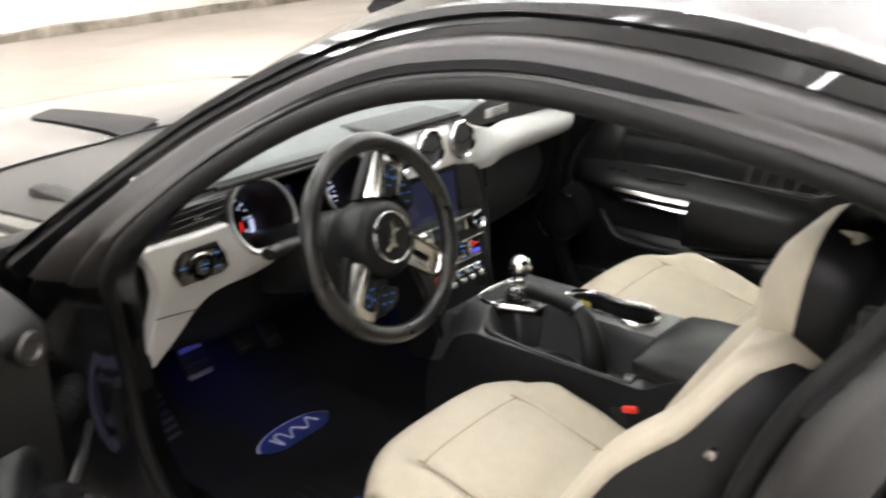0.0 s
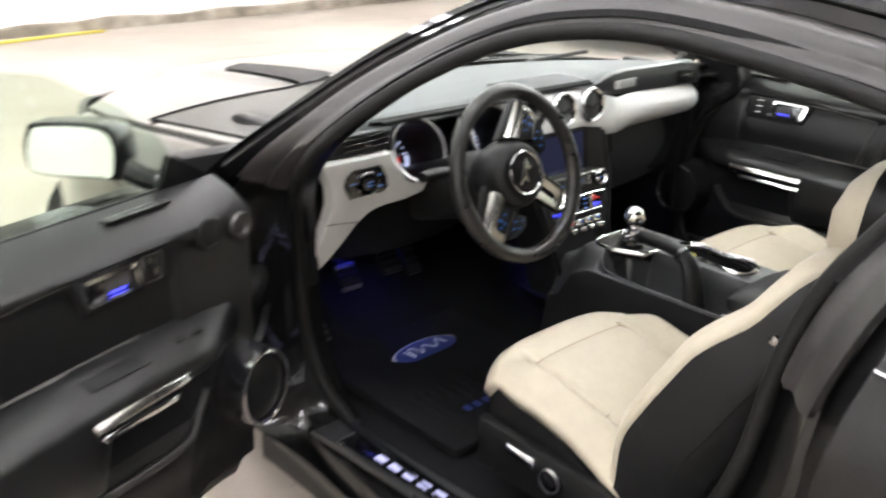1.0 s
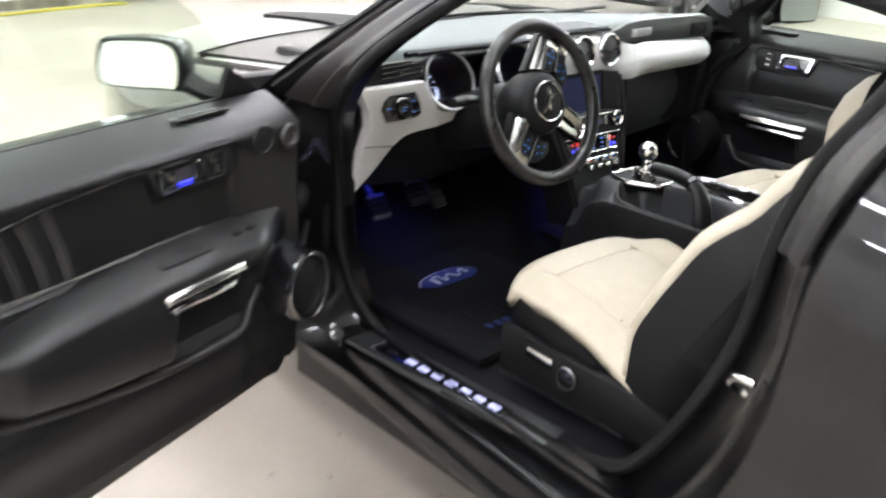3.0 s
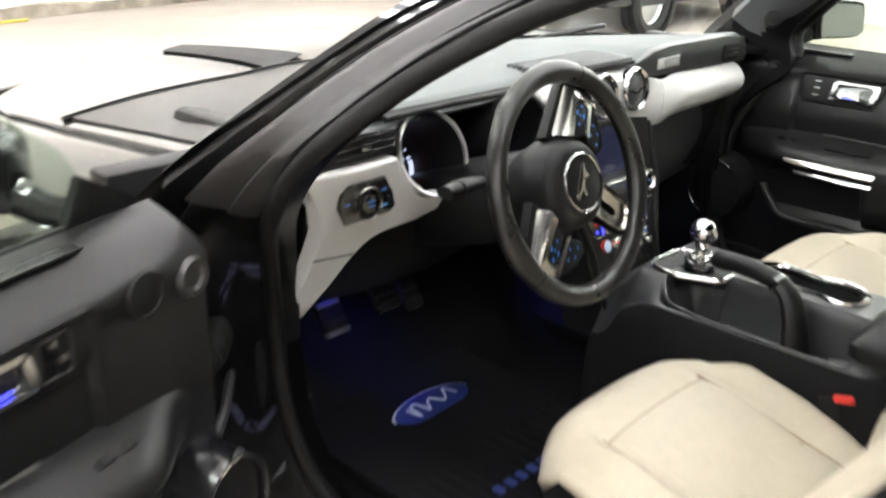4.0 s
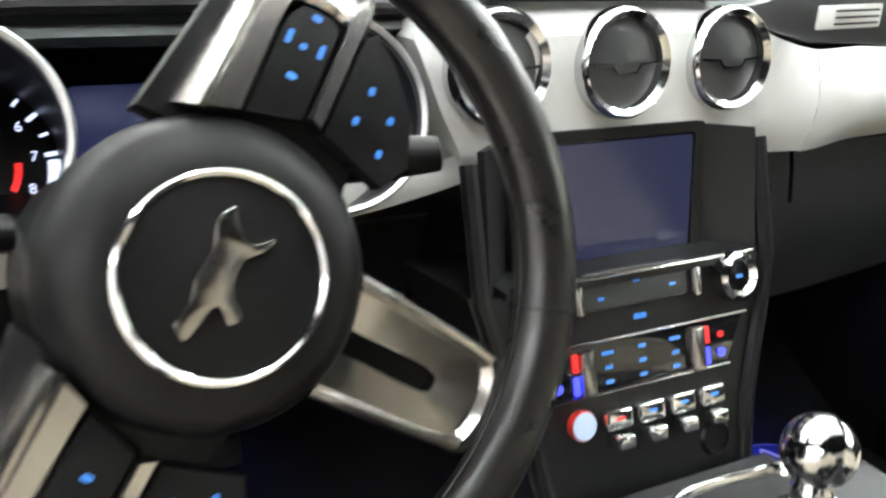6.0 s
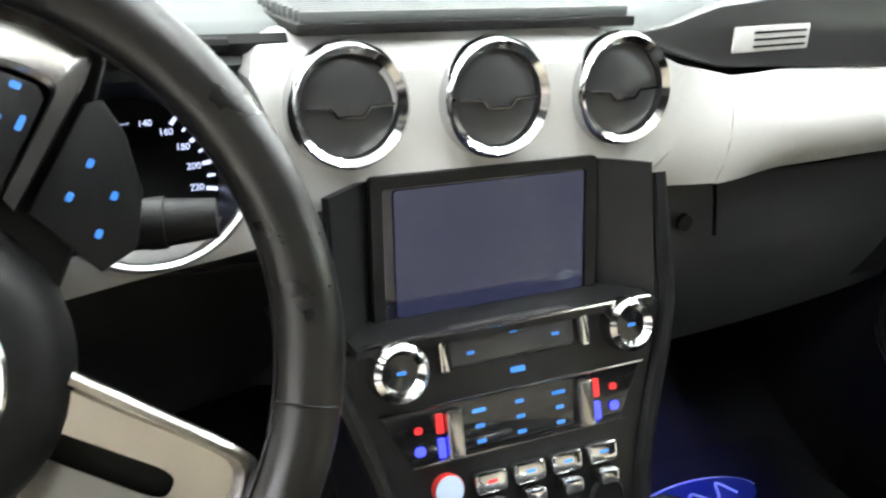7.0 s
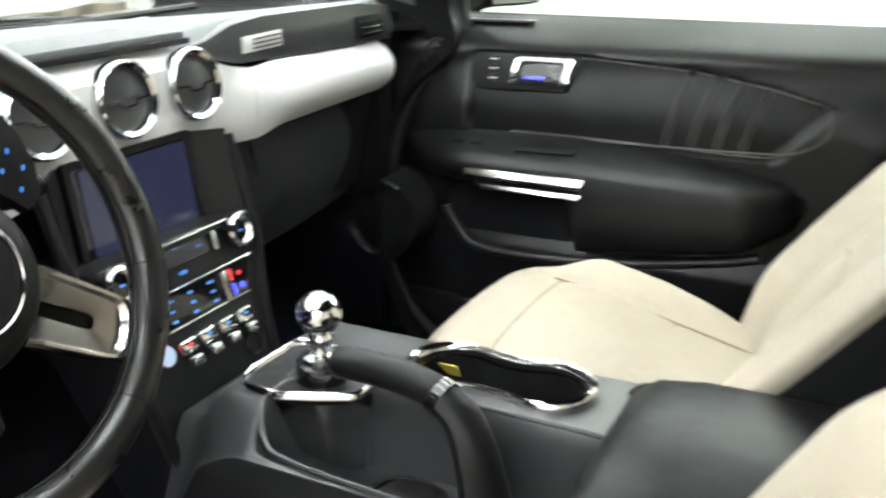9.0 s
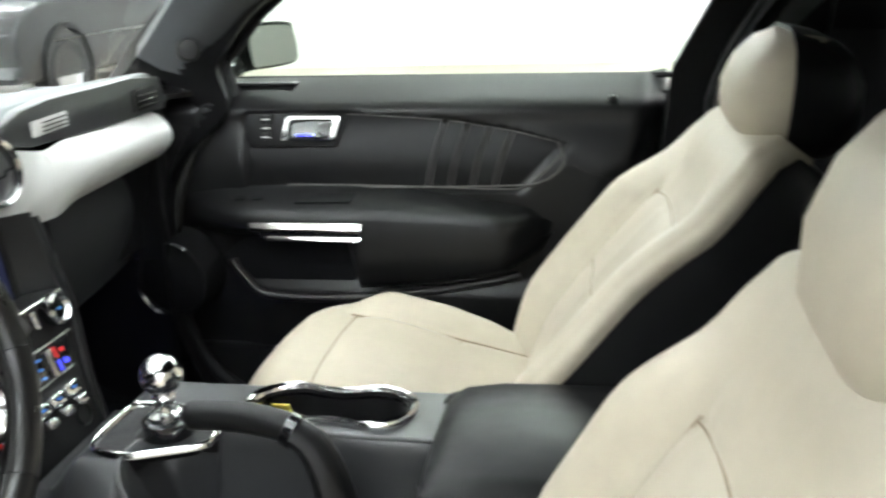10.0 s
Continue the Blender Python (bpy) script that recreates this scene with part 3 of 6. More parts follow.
part("cowl", sheet(lambda u, v: (-.77 + 1.54 * u, .79 - .34 * abs(2 * u - 1) ** 2.2 + (gap_y(-.77 + 1.54 * u) - .79 + .34 * abs(2 * u - 1) ** 2.2) * v, on_bonnet(-.77 + 1.54 * u, .79 - .34 * abs(2 * u - 1) ** 2.2 + (gap_y(-.77 + 1.54 * u) - .79 + .34 * abs(2 * u - 1) ** 2.2) * v) + .005), 60, 8, .003), PAINT, CAR, "glossy black cowl behind the bonnet", 60)
part("bonnet_gap", tube([(x, gap_y(x), on_bonnet(x, gap_y(x)) + .004) for x in np.linspace(-.78, .78, 50)], .005, 6), RUBBER, CAR, "dark gap behind the bonnet")
part("scuttle", sheet(lambda u, v: ((2 * u - 1) * 0.80, 0.66 - 0.32 * abs(2 * u - 1) ** 2.2 + 0.12 * v, 0.955 + 0.012 * v), 41, 4, 0.01), PLASTIC, CAR, "black plastic scuttle below the windscreen")
for x0, x1 in ((-0.55, -0.05), (0.02, 0.55)):
    w = part("wiper", tube([(x0, .60, .985), ((x0 + x1) / 2, .69, .992), (x1, .70, .995)], 0.006, 6), PLASTIC, CAR, "black wiper arm")
# rounded front bumper, lower wings and lamps
NOSE = spline([(-.74, 1.40, 0), (-.68, 1.58, 0), (-.58, 1.80, 0), (-.46, 2.00, 0), (-.28, 2.15, 0), (0, 2.21, 0), (.28, 2.15, 0), (.46, 2.00, 0), (.58, 1.80, 0), (.68, 1.58, 0), (.74, 1.40, 0)], 60)


def bumper(u, v):
    p = NOSE[int(round(u * 59))]
    top = .80 - .06 * sstep(1.7, 2.2, p[1])
    z = top + (.20 - top) * v
    k = 1 + .03 * math.sin(v * math.pi) - .05 * v
    lift = sstep(1.78, 1.60, p[1]) * .22 * sstep(.45, 1.0, v)
    return (p[0] * k, p[1] * (1 + .012 * math.sin(v * math.pi)), z + lift)


nose = part("nose", sheet(bumper, 60, 16, .02), PAINT, CAR, "black front bumper", 60)
part("grille", sheet(lambda u, v: (-.30 + .60 * u, 2.235 - .22 * (2 * u - 1) ** 2 * .36 + .01, .66 - .16 * v), 24, 4, .01), PLASTIC, nose, "black radiator grille")
for s in (-1, 1):
    part("head_lamp", sheet(lambda u, v: (s * (.37 + .17 * u), 2.100 - .22 * u, .72 - .07 * v + .02 * u), 12, 4, .01), GLOSS, nose, "dark head lamp")
    part("lower_wing", sheet(lambda u, v: (s * (.800 - .02 * u), .50 + .46 * u, .66 - (.40 - .06 * u) * v), 16, 10, .015), PAINT, CAR, "glossy black lower wing", 60)

# sill, rear quarter
def sill(flip):
    prof = [(-.700, .372), (-.735, .380), (-.790, .380), (-.803, .386), (-.814, .382), (-.822, .350), (-.842, .334), (-.862, .342), (-.882, .356), (-.905, .357), (-.925, .345), (-.938, .322), (-.944, .295), (-.944, .270), (-.925, .250), (-.80, .235), (-.70, .24)]
    prof = [tuple(p) for p in spline(prof, 60)]
    # it narrows at the waist and widens towards the rear wheel
    rings = [[(-.672 + (x + .70) * .52 + .09 * (y + .1) * sstep(-.70, -.82, x), y, z) for x, z in prof] for y in np.linspace(.48, -.56, 14)]
    bm = loft(rings)
    return mirror_x(bm) if flip else bm


for fl in (False, True):
    part("sill", sill(fl), PAINT, CAR, "glossy black door sill")


def quarter(flip):
    edge = [EDGE[i] for i in range(NL) if EDGE[i][1] < -0.49 and EDGE[i][2] < 1.30]
    edge = spline(edge, 30)
    def fn(u, v):
        p = edge[int(round(u * 29))]
        y1 = -2.15
        y = p[1] + (y1 - p[1]) * v
        z = p[2] + (min(p[2], 0.35 + (p[2] - .32) * 0.62) - p[2]) * v
        x = p[0] - 0.014 + (0.05 * v ** 2 if p[2] > 0.9 else 0.02 * math.sin(v * 3) * -1 + 0.10 * v ** 4)
        return (x, y, z)
    bm = sheet(fn, 30, 16, 0.02)
    return mirror_x(bm) if flip else bm


for fl in (False, True):
    part("rear_quarter", quarter(fl), PAINT, CAR, "glossy black rear quarter panel", 60)
part("boot", box((1.62, 0.80, 0.62), (0, -1.97, 0.66), 0.1, 4), PAINT, CAR, "black boot and tail")
part("underbody", box((1.36, 4.0, 0.12), (0, 0.0, 0.24), 0.02), RUBBER, CAR, "black underbody")

for s in (-1, 1):
    part("hinge_pillar", box((.24, .05, .60), (s * .815, .462, .66), .006), PLASTIC if s < 0 else LINER, CAR, "black hinge pillar")
    if s > 0:  # added boxes that stop outside light leaking round the shut door
        part("gap_block", box((.03, .06, .52), (.80, .408, .665), .004), RUBBER, CAR, "black rubber edging round the door")
        part("gap_block", box((.03, 1.10, .05), (.795, -.14, .408), .004), RUBBER, CAR, "black rubber edging round the door")
    part("sill_inner", box((.04, 1.3, .20 if s < 0 else .29), (s * (.715 if s < 0 else .738), -.10, .275 if s < 0 else .305), .004), PLASTIC, CAR, "black inner sill")
def pillar_edge(z):
    return float(np.interp(z, (.74, .984, 1.098, 1.26), (-.500, -.522, -.582, -.668)))


part("rear_door_pillar", sheet(lambda u, v: (.742 - .05 * sstep(1.0, 1.26, .74 + .52 * v), pillar_edge(.74 + .52 * v) - (.30 + .05 * v) * u, .74 + .52 * v), 8, 24, .02), LINER, CAR, "black trim of the door pillar", 60)
# hinges, cable boot and door check on the driver's pillar, striker on the rear one
for z in (.50, .80):
    h = part("hinge", box((.05, .07, .05), (-.865, .425, z), .008), PLASTIC, CAR, "black painted door hinge")
    for dx in (-.012, .012):
        part("hinge_bolt", lathe([(0, .008), (.006, .008), (.007, 0)], 10, face_to((-.835 + dx, .4365, z - .035), (0, -1, 0))), CHROME, h, "bright bolt head")
for gx, gz, gr in ((-.79, .755, .010),):
    part("grommet", lathe([(gr * .55, .0), (gr * .6, .008), (gr, .010), (gr * 1.1, .0)], 28, face_to((gx, .4365, gz), (0, -1, .05)), False), WEATHER, CAR, "grey rubber grommet")
for gx, gz in ((-.752, .432), (-.735, .392), (-.722, .442), (-.705, .408)):
    part("pillar_bolt", lathe([(0, .007), (.006, .006), (.008, 0)], 10, face_to((gx, .4365, gz), (0, -1, 0))), SATIN, CAR, "bright bolt head")
boot = [(-.800, .438, .70), (-.815, .41, .70), (-.84, .385, .695), (-.87, .37, .69)]
part("cable_boot", tube(spline(boot, 20), [.022 + .004 * (k % 2) for k in range(20)], 12), RUBBER, CAR, "ribbed rubber cable boot")
part("door_check", tube([(-.775, .437, .615), (-.83, .37, .607), (-.89, .31, .60)], .007, 8, False, (1, 1.8)), STEEL, CAR, "steel door check strap")
str_ = part("striker", plate(round_rect(.036, .055, .006), .006, .002, face_to((-.835, -.705, .735), (-.35, .9, 0))), PLASTIC, CAR, "steel striker plate")
loop = [Vector((-.835, -.698, .735)) + Vector(p) for p in ((-.012, .0, .015), (-.013, .026, .015), (-.010, .034, .0), (.008, .026, -.015), (.009, .0, -.015))]
part("striker_loop", tube(spline([tuple(p) for p in loop], 18), .005, 8), SATIN, str_, "bright striker loop")
# cabin floor, firewall, rear bulkhead
part("cabin_floor", sheet(lambda u, v: (-.73 + 1.46 * u, .95 - 1.75 * v, .318 + 0.24 * sstep(.28, .0, v)), 6, 30, -0.02), CARPET, CAR, "black carpeted footwell floor")
part("firewall", box((1.44, 0.04, 0.58), (0, .93, .56)), CARPET, CAR, "black firewall lining")
part("rear_wall", box((1.40, 0.05, 0.62), (0, -.98, .62), 0.01), VINYL, CAR, "black rear seat back")
for s in (-1, 1):
    part("kick_panel", box((0.05, 0.50, 0.50), (s * .715, .67, .56), 0.01), PLASTIC, CAR, "black kick panel")
    part("quarter_trim", sheet(lambda u, v: (s * (.695 - 0.03 * u), -.62 - .13 * u - .50 * v, .34 + .72 * u), 8, 8, 0.02), VINYL, CAR, "black rear side trim")
    part("rear_pillar_trim", sheet(lambda u, v: (s * (.675 - 0.10 * u), -.75 - .52 * v + .0 * u, 1.04 + .2 * u * (1 - v * .5)), 8, 8, 0.02), VINYL, CAR, "black rear pillar trim")


def wheel(x, y):
    s = -1 if x < 0 else 1
    m = pose(x, y, .335, 0, s * 90, 0)
    t = part("wheel", lathe([(0.05, .02), (.19, .045), (.225, .06), (.24, .085), (.24, -.1), (.05, -.1)], 40, m), STEEL, CAR, "dark alloy rim")
    part("tyre", lathe([(.24, .1), (.30, .115), (.33, .09), (.335, .0), (.33, -.09), (.30, -.115), (.24, -.1)], 48, m, False), TYRE, t, "black tyre")


for wx, wy in ((-.66, 1.42), (.66, 1.42), (-.80, -1.35), (.80, -1.35)):
    wheel(wx, wy)

# ---- doors: own metres are X into the cabin, -Y along the door from its hinge, Z up ----


def door_end(z):
    return float(np.interp(z, (.42, .46, .52, .60, .75, .90, .99), (.80, .85, .895, .925, .965, .995, 1.01)))


def door_relief(a, z):
    """How far the inner panel stands in from the hinge line at a place on the door."""
    n = .176
    if z > .905:
        n -= .080 * ((z - .905) / .062) ** 2
    n += .008 * math.exp(-((z - .915) / .02) ** 2)
    top = float(np.interp(a, (.2, .44, .61, .73, .82, .9), (.908, .907, .895, .875, .851, .83)))
    rear = .736 + (z - .767)
    ins = sstep(.215, .225, a) * sstep(rear + .022, rear - .006, a) * sstep(.760, .768, z) * sstep(top + .004, top - .004, z)
    n -= .012 * ins
    n += .016 * sstep(.60, .56, z) * sstep(.16, .24, a) * sstep(.92, .76, a)
    n -= .012 * sstep(.54, .46, z)
    n -= .05 * sstep(.06, .0, door_end(z) - a) ** 2
    n += .004 * math.exp(-((a - .86 - .25 * (z - .7)) / .02) ** 2) * sstep(.84, .80, z)
    return n


def pod_ring(a):
    """One slice through the arm rest pod: it swells out of the panel and runs to a blunt point at the rear."""
    D = .070 * max(0.02, sstep(.80, .70, a)) ** .6 * (.04 + .96 * sstep(.07, .23, a))
    zt = float(np.interp(a, (.08, .18, .42, .62, .76, .80), (.765, .772, .775, .760, .738, .712)))
    zr = float(np.interp(a, (.08, .48, .65, .77, .80), (.735, .735, .728, .714, .700)))
    zb = float(np.interp(a, (.08, .425, .445, .60, .72, .78, .80), (.690, .684, .585, .600, .622, .655, .685)))
    zm = (zr + zb) / 2
    n = .172
    return [(n - .012, -a, zt + .002), (n + .30 * D, -a, zt - .006), (n + .72 * D, -a, zr + .010), (n + .92 * D, -a, zr + .002), (n + D, -a, zr - .010), (n + D, -a, zm), (n + .90 * D, -a, zb + .018), (n + .70 * D, -a, zb + .004), (n + .3 * D, -a, zb), (n - .012, -a, zb)]


def build_door(name, m, flip, label):
    d = thing(name, (0, 0, 0), label, "car door", "doors of the coupe", "", m)
    fx = (lambda bm: mirror_x(bm)) if flip else (lambda bm: bm)
    s = -1 if flip else 1

    def put(nm, bm, material, parent=None, lab="", smooth=40):
        if flip and nm not in ("shell", "edge_seal", "panel_edge"):
            for v in bm.verts:  # the passenger's panel stands further in
                v.co.x += .036 * sstep(.95, .80, v.co.z)
        return part(nm, fx(bm), material, parent or d, lab, smooth)

    def on(a, z, lift=0.0, tilt=0.0):
        """A frame on the inner panel: x along the door to the rear, y up, z into the cabin."""
        m0 = Matrix(((0, 0, 1, door_relief(a, z) + lift), (-1, 0, 0, -a), (0, 1, 0, z), (0, 0, 0, 1)))
        return m0 @ pose(0, 0, 0, 0, 0, tilt)

    outline = spline([(.030, .38), (.030, .60), (.04, .91), (.10, .938), (.5, .940), (1.0, .936), (1.06, .93), (1.085, .88), (1.092, .75), (1.082, .64), (1.045, .52), (.985, .415), (.915, .355), (.83, .338), (.60, .342), (.45, .348), (.12, .362)], 90, True)
    shell = plate([tuple(p) for p in outline], .145, .012, Matrix(((0, 0, 1, .125), (-1, 0, 0, 0), (0, 1, 0, 0), (0, 0, 0, 1))))
    put("shell", shell, PAINT, None, "glossy black door shell")
    end = [(.118, -(door_end(z) + .028), z) for z in np.linspace(.42, .92, 30)]
    put("edge_seal", tube(end, .011, 8), RUBBER, None, "black rubber door edge seal")
    rim_ = [(.128, -(door_end(z) + .006), z) for z in np.linspace(.44, .93, 30)]
    put("panel_edge", tube(rim_, .0035, 6), SOFT, None, "panel edge bead")
    shell_end = lambda z: float(np.interp(z, (.36, .415, .52, .64, .75, .88, .92), (.915, .985, 1.045, 1.082, 1.092, 1.085, 1.065)))
    for q, r_, lift in ((.022, .006, .1255), (.048, .008, .127), (.066, .004, .128)):
        ridge = [(lift, -(shell_end(z) - q), z) for z in np.linspace(.385, .915, 30)]
        put("jamb_ridge", tube(ridge, r_, 8), RUBBER if q < .03 else PAINT, None, "black ridge on the door's end")
    lat = put("latch", box((.030, .040, .085), (.122, -1.012, .705), .006), PLASTIC, None, "black door latch")
    put("latch_hook", tube([(.139, -1.022, .722), (.141, -1.008, .706), (.139, -.994, .724)], .0032, 6), WEATHER, lat, "dull steel hook")
    put("latch_slot", box((.006, .012, .040), (.137, -1.010, .685), .002), RUBBER, lat)
    for z in (.745, .655):
        put("latch_screw", lathe([(0, .003), (.004, .003), (.005, 0)], 10, Matrix(((0, 0, 1, .136), (-1, 0, 0, -1.026), (0, 1, 0, z), (0, 0, 0, 1)))), STEEL, lat)
    crease = [(.940, .790), (.90, .793), (.86, .803), (.835, .815)]
    put("panel_crease", tube([(door_relief(a, z) + .0006, -a, z) for a, z in spline(crease, 12)], .0016, 5), RUBBER, None, "seam in the panel")

    def panel(u, v):
        z = .425 + .540 * v
        a0 = .045
        a = a0 + (door_end(z) - a0) * u
        return (door_relief(a, z), -a, z)

    put("inner_panel", sheet(panel, 110, 96, -.02), SOFT, None, "dark grey moulded inner panel", 50)
    def ins_at(u, v):
        z0 = .770
        a = .226 + (.505 + .085 * v) * u
        z1 = float(np.interp(a, (.2, .44, .61, .73, .82, .9), (.904, .903, .891, .871, .850, .83)))
        z = z0 + (z1 - z0) * v
        return (door_relief(a, z) + .003, -a, z)
    insert = put("insert", sheet(ins_at, 60, 14, -.003), BLACK_LEATHER, None, "black leather insert with grey bands", 60)
    top_line = [(.228 + .58 * t, float(np.interp(.228 + .58 * t, (.2, .44, .61, .73, .82, .9), (.906, .905, .893, .873, .852, .832)))) for t in np.linspace(0.2, 1, 24)]
    tail = [tuple(p) for p in spline([top_line[-1], (.822, .826), (.806, .800), (.770, .782), (.73, .776), (.60, .773), (.46, .772), (.30, .772)], 30)]
    for line in (top_line, tail):
        put("piping", tube([(door_relief(a, z - .004) + .006, -a, z) for a, z in line], .0016, 6), THREAD, insert, "thin grey piping")
    low_line = spline([(.822, .852), (.818, .838), (.785, .803), (.748, .773), (.70, .769), (.58, .772), (.44, .775), (.30, .776)], 40)
    put("piping", tube([(door_relief(a, z + .003) + .005, -a, z) for a, z in low_line], .0014, 6), THREAD, insert, "thin grey piping")
    # four double rows of stitches across the insert, and a fold beside each
    for k in range(4):
        at, zt = .727 - .0405 * k, .872 + .0085 * k
        ab, zb = .693 - .041 * k, .768
        def band(q, t):
            a = at + (ab - at) * (t + .12 * math.sin(t * math.pi)) + q
            z = zt + (zb - zt) * t
            return (a, z)
        for q in (-.0045, .0045):
            pts = [(door_relief(a, z) + .0042, -a, z) for a, z in (band(q, t) for t in np.linspace(0.02, .98, 16))]
            put("stitch_row", tube(pts, .0009, 5), STITCH, insert, "pale stitch row")
        pts = [(door_relief(a, z) + .0030, -a, z) for a, z in (band(0, t) for t in np.linspace(0, 1, 14))]
        put("band", tube(pts, .0044, 6, False, (1, .5)), BLACK_LEATHER, insert, "raised black band")
    pod = put("arm_rest_pod", loft([pod_ring(a) for a in np.r_[np.linspace(.08, .42, 20), np.linspace(.425, .45, 6), np.linspace(.46, .70, 14), np.linspace(.71, .80, 14)]]), SOFT, None, "dark moulded arm rest", 50)
    put("pocket", plate(spline([(.16, .615), (.20, .665), (.30, .683), (.425, .684), (.425, .60), (.39, .562), (.25, .566)], 40, True), .003, .001, Matrix(((0, 0, 1, .1795), (-1, 0, 0, 0), (0, 1, 0, 0), (0, 0, 0, 1)))), CARPET, pod, "dark door pocket")
    lip = spline([(.178, .628), (.19, .604), (.245, .562), (.39, .558), (.56, .574), (.68, .592), (.74, .606)], 50)
    put("pocket_lip", tube([(door_relief(a, z) + .004, -a, z) for a, z in lip], .009, 8), WEATHER, None, "rounded lip of the door pocket", 60)
    # inside handle in its bezel
    bez = put("handle_bezel", plate([(-.106, -.020), (-.088, -.035), (.072, -.034), (.098, .030), (.085, .040), (-.08, .042), (-.104, .024)], .012, .004, on(.325, .882, .012)), PLASTIC, None, "black handle surround")
    shear = lambda o: [(x + .22 * y, y) for x, y in o]
    ring_o, ring_i = shear(round_rect(.104, .044, .008)), shear(round_rect(.086, .032, .006))
    rr = [[(x, y, z) for x, y in o] for o, z in ((ring_o, .004), (ring_o, .011), (ring_i, .013), (ring_i, .004))]
    bm = loft(rr, True, True)
    bm.transform(on(.350, .882, .008))
    put("handle_frame", bm, CHROME, bez, "chrome handle frame")
    lev = plate(round_rect(.034, .034, .006), .006, .002, on(.378, .882, .015))
    put("handle", lev, GLOSS, bez, "dark glossy pull handle")
    put("handle_light", plate(round_rect(.056, .031, .006), .003, 0, on(.340, .882, .0125)), SCREEN, bez, "dark handle recess")
    put("light_strip", plate(round_rect(.032, .0035, .0015), .002, 0, on(.338, .8695, .0150)), BLUE_LED, bez, "glowing blue light strip")
    for k in range(2 if not flip else 3):
        if k == 0 and not flip:
            bo, bi = round_rect(.042, .046, .005), round_rect(.038, .042, .004)
            bm = loft([[(x, y, z) for x, y in o] for o, z in ((bo, -.002), (bo, .002), (bi, .002), (bi, -.002))], True, True)
            bm.transform(on(.262 + .007, .882, .014))
            put("button_frame", bm, WEATHER, bez, "thin chrome frame")
        put("button", plate(round_rect(.016, .014 if flip else .02, .003), .004, .001, on(.262 + (.0 if flip else .014 * (k % 2)), .882 + (.016 * (k - 1) if flip else .011 * (2 * k - 1)), .015)), GLOSS if not flip else PLASTIC, bez, "small lock button")
        if flip:
            put("button_mark", plate(round_rect(.014, .002, .0008), .0006, 0, on(.262, .882 + .016 * (k - 1), .0158)), WHITE_PRINT, bez)
    # bright grip on the arm rest's edge
    gm = Matrix(((0, 0, 1, .2435), (-1, 0, 0, 0), (0, 1, 0, .719), (0, 0, 0, 1))) @ pose(0, 0, 0, -42, 0, 0)
    grip = put("grip", plate([(.244 if flip else .278, -.011), (.455, -.013), (.464, .010), (.236 if flip else .270, .010)], .014, .004, gm), SATIN, None, "bright satin pull grip")
    gm2 = Matrix(((0, 0, 1, .2455), (-1, 0, 0, 0), (0, 1, 0, .692), (0, 0, 0, 1))) @ pose(0, 0, 0, -30, 0, 0)
    put("grip_edge", plate([(.275 if flip else .305, -.005), (.452 if flip else .442, -.006), (.457 if flip else .447, .004), (.270 if flip else .300, .004)], .012, .002, gm2), CHROME, grip, "chrome lower edge")
    put("grip_slot", plate([(.26 if flip else .29, -.012), (.452, -.012), (.455, .006), (.26 if flip else .29, .006)], .01, 0, Matrix(((0, 0, 1, .2425), (-1, 0, 0, 0), (0, 1, 0, .703), (0, 0, 0, 1)))), GLOSS, grip, "dark slot")
    sw = Matrix(((0, 0, 1, .206), (-1, 0, 0, 0), (0, 1, 0, .7655), (0, 0, 0, 1))) @ pose(0, 0, 0, -62, 0, 0) @ pose(0, 0, -.004)
    put("switch_slot", plate([(.325, -.016), (.43, -.014), (.44, .010), (.335, .010)], .004, .001, sw), PLASTIC, None, "black recess on the arm rest")
    for k in range(2):
        put("window_switch", plate(round_rect(.022, .011, .003), .003, .001, sw @ pose(.215 + .034 * k, -.002, .000)), PLASTIC, None, "black window switch")
    # speaker, tweeter cover, demister slot, lock button
    sa, sz, wide, tall = (.076, .605, .92, 1.0) if flip else (.088, .603, .80, .92)
    sx = .243 if flip else .232
    sm = Matrix(((0, 0, 1, sx), (-1, 0, 0, -sa), (0, 1, 0, sz), (0, 0, 0, 1))) @ Matrix.Diagonal((wide, tall, 1, 1))
    sp = put("speaker", lathe([(.0, .006), (.03, .005), (.062, .0), (.068, -.004)], 36, sm), LINER if flip else PLASTIC, None, "black speaker grille")
    put("speaker_ring", lathe([(.068, -.004), (.070, .005), (.076, .005), (.080, -.006), (.088, -.07)], 40, sm, False), LINER if flip else GLOSS, sp, "black speaker ring")
    # the passenger's two short arcs are glints drawn as chrome
    for t0, t1 in ((-1.3, 4.6),) if not flip else ((1.0, 1.45), (3.3, 4.3)):
        arc = [tuple(sm @ Vector((.074 * math.cos(t), .074 * math.sin(t), .006))) for t in np.linspace(t0, t1, 40)]
        put("speaker_trim", tube(arc, .0025, 6), CHROME, sp, "chrome speaker trim, only its glints on the passenger's side")
    rc = put("round_cover", lathe([(0, .003), (.021, .003), (.025, .0)], 32, on(.150, .902, .003)), PLASTIC, None, "round black cover")
    put("cover_rim", lathe([(.021, .002), (.023, .0045), (.026, .0045), (.028, .0)], 36, on(.150, .902, .003), False), PLASTIC, rc, "raised cover rim")
    if not flip:
        put("cable_cover", lathe([(.0, .001), (.013, .002), (.016, .007), (.022, .008), (.025, .0)], 32, on(.074, .893, .003)), WEATHER, None, "grey rubber ring by the hinge")
    dm = put("demister", box((.022, .125, .004), (.1265, -.245, .9565), .0015), SOFT, None, "dark demister surround")
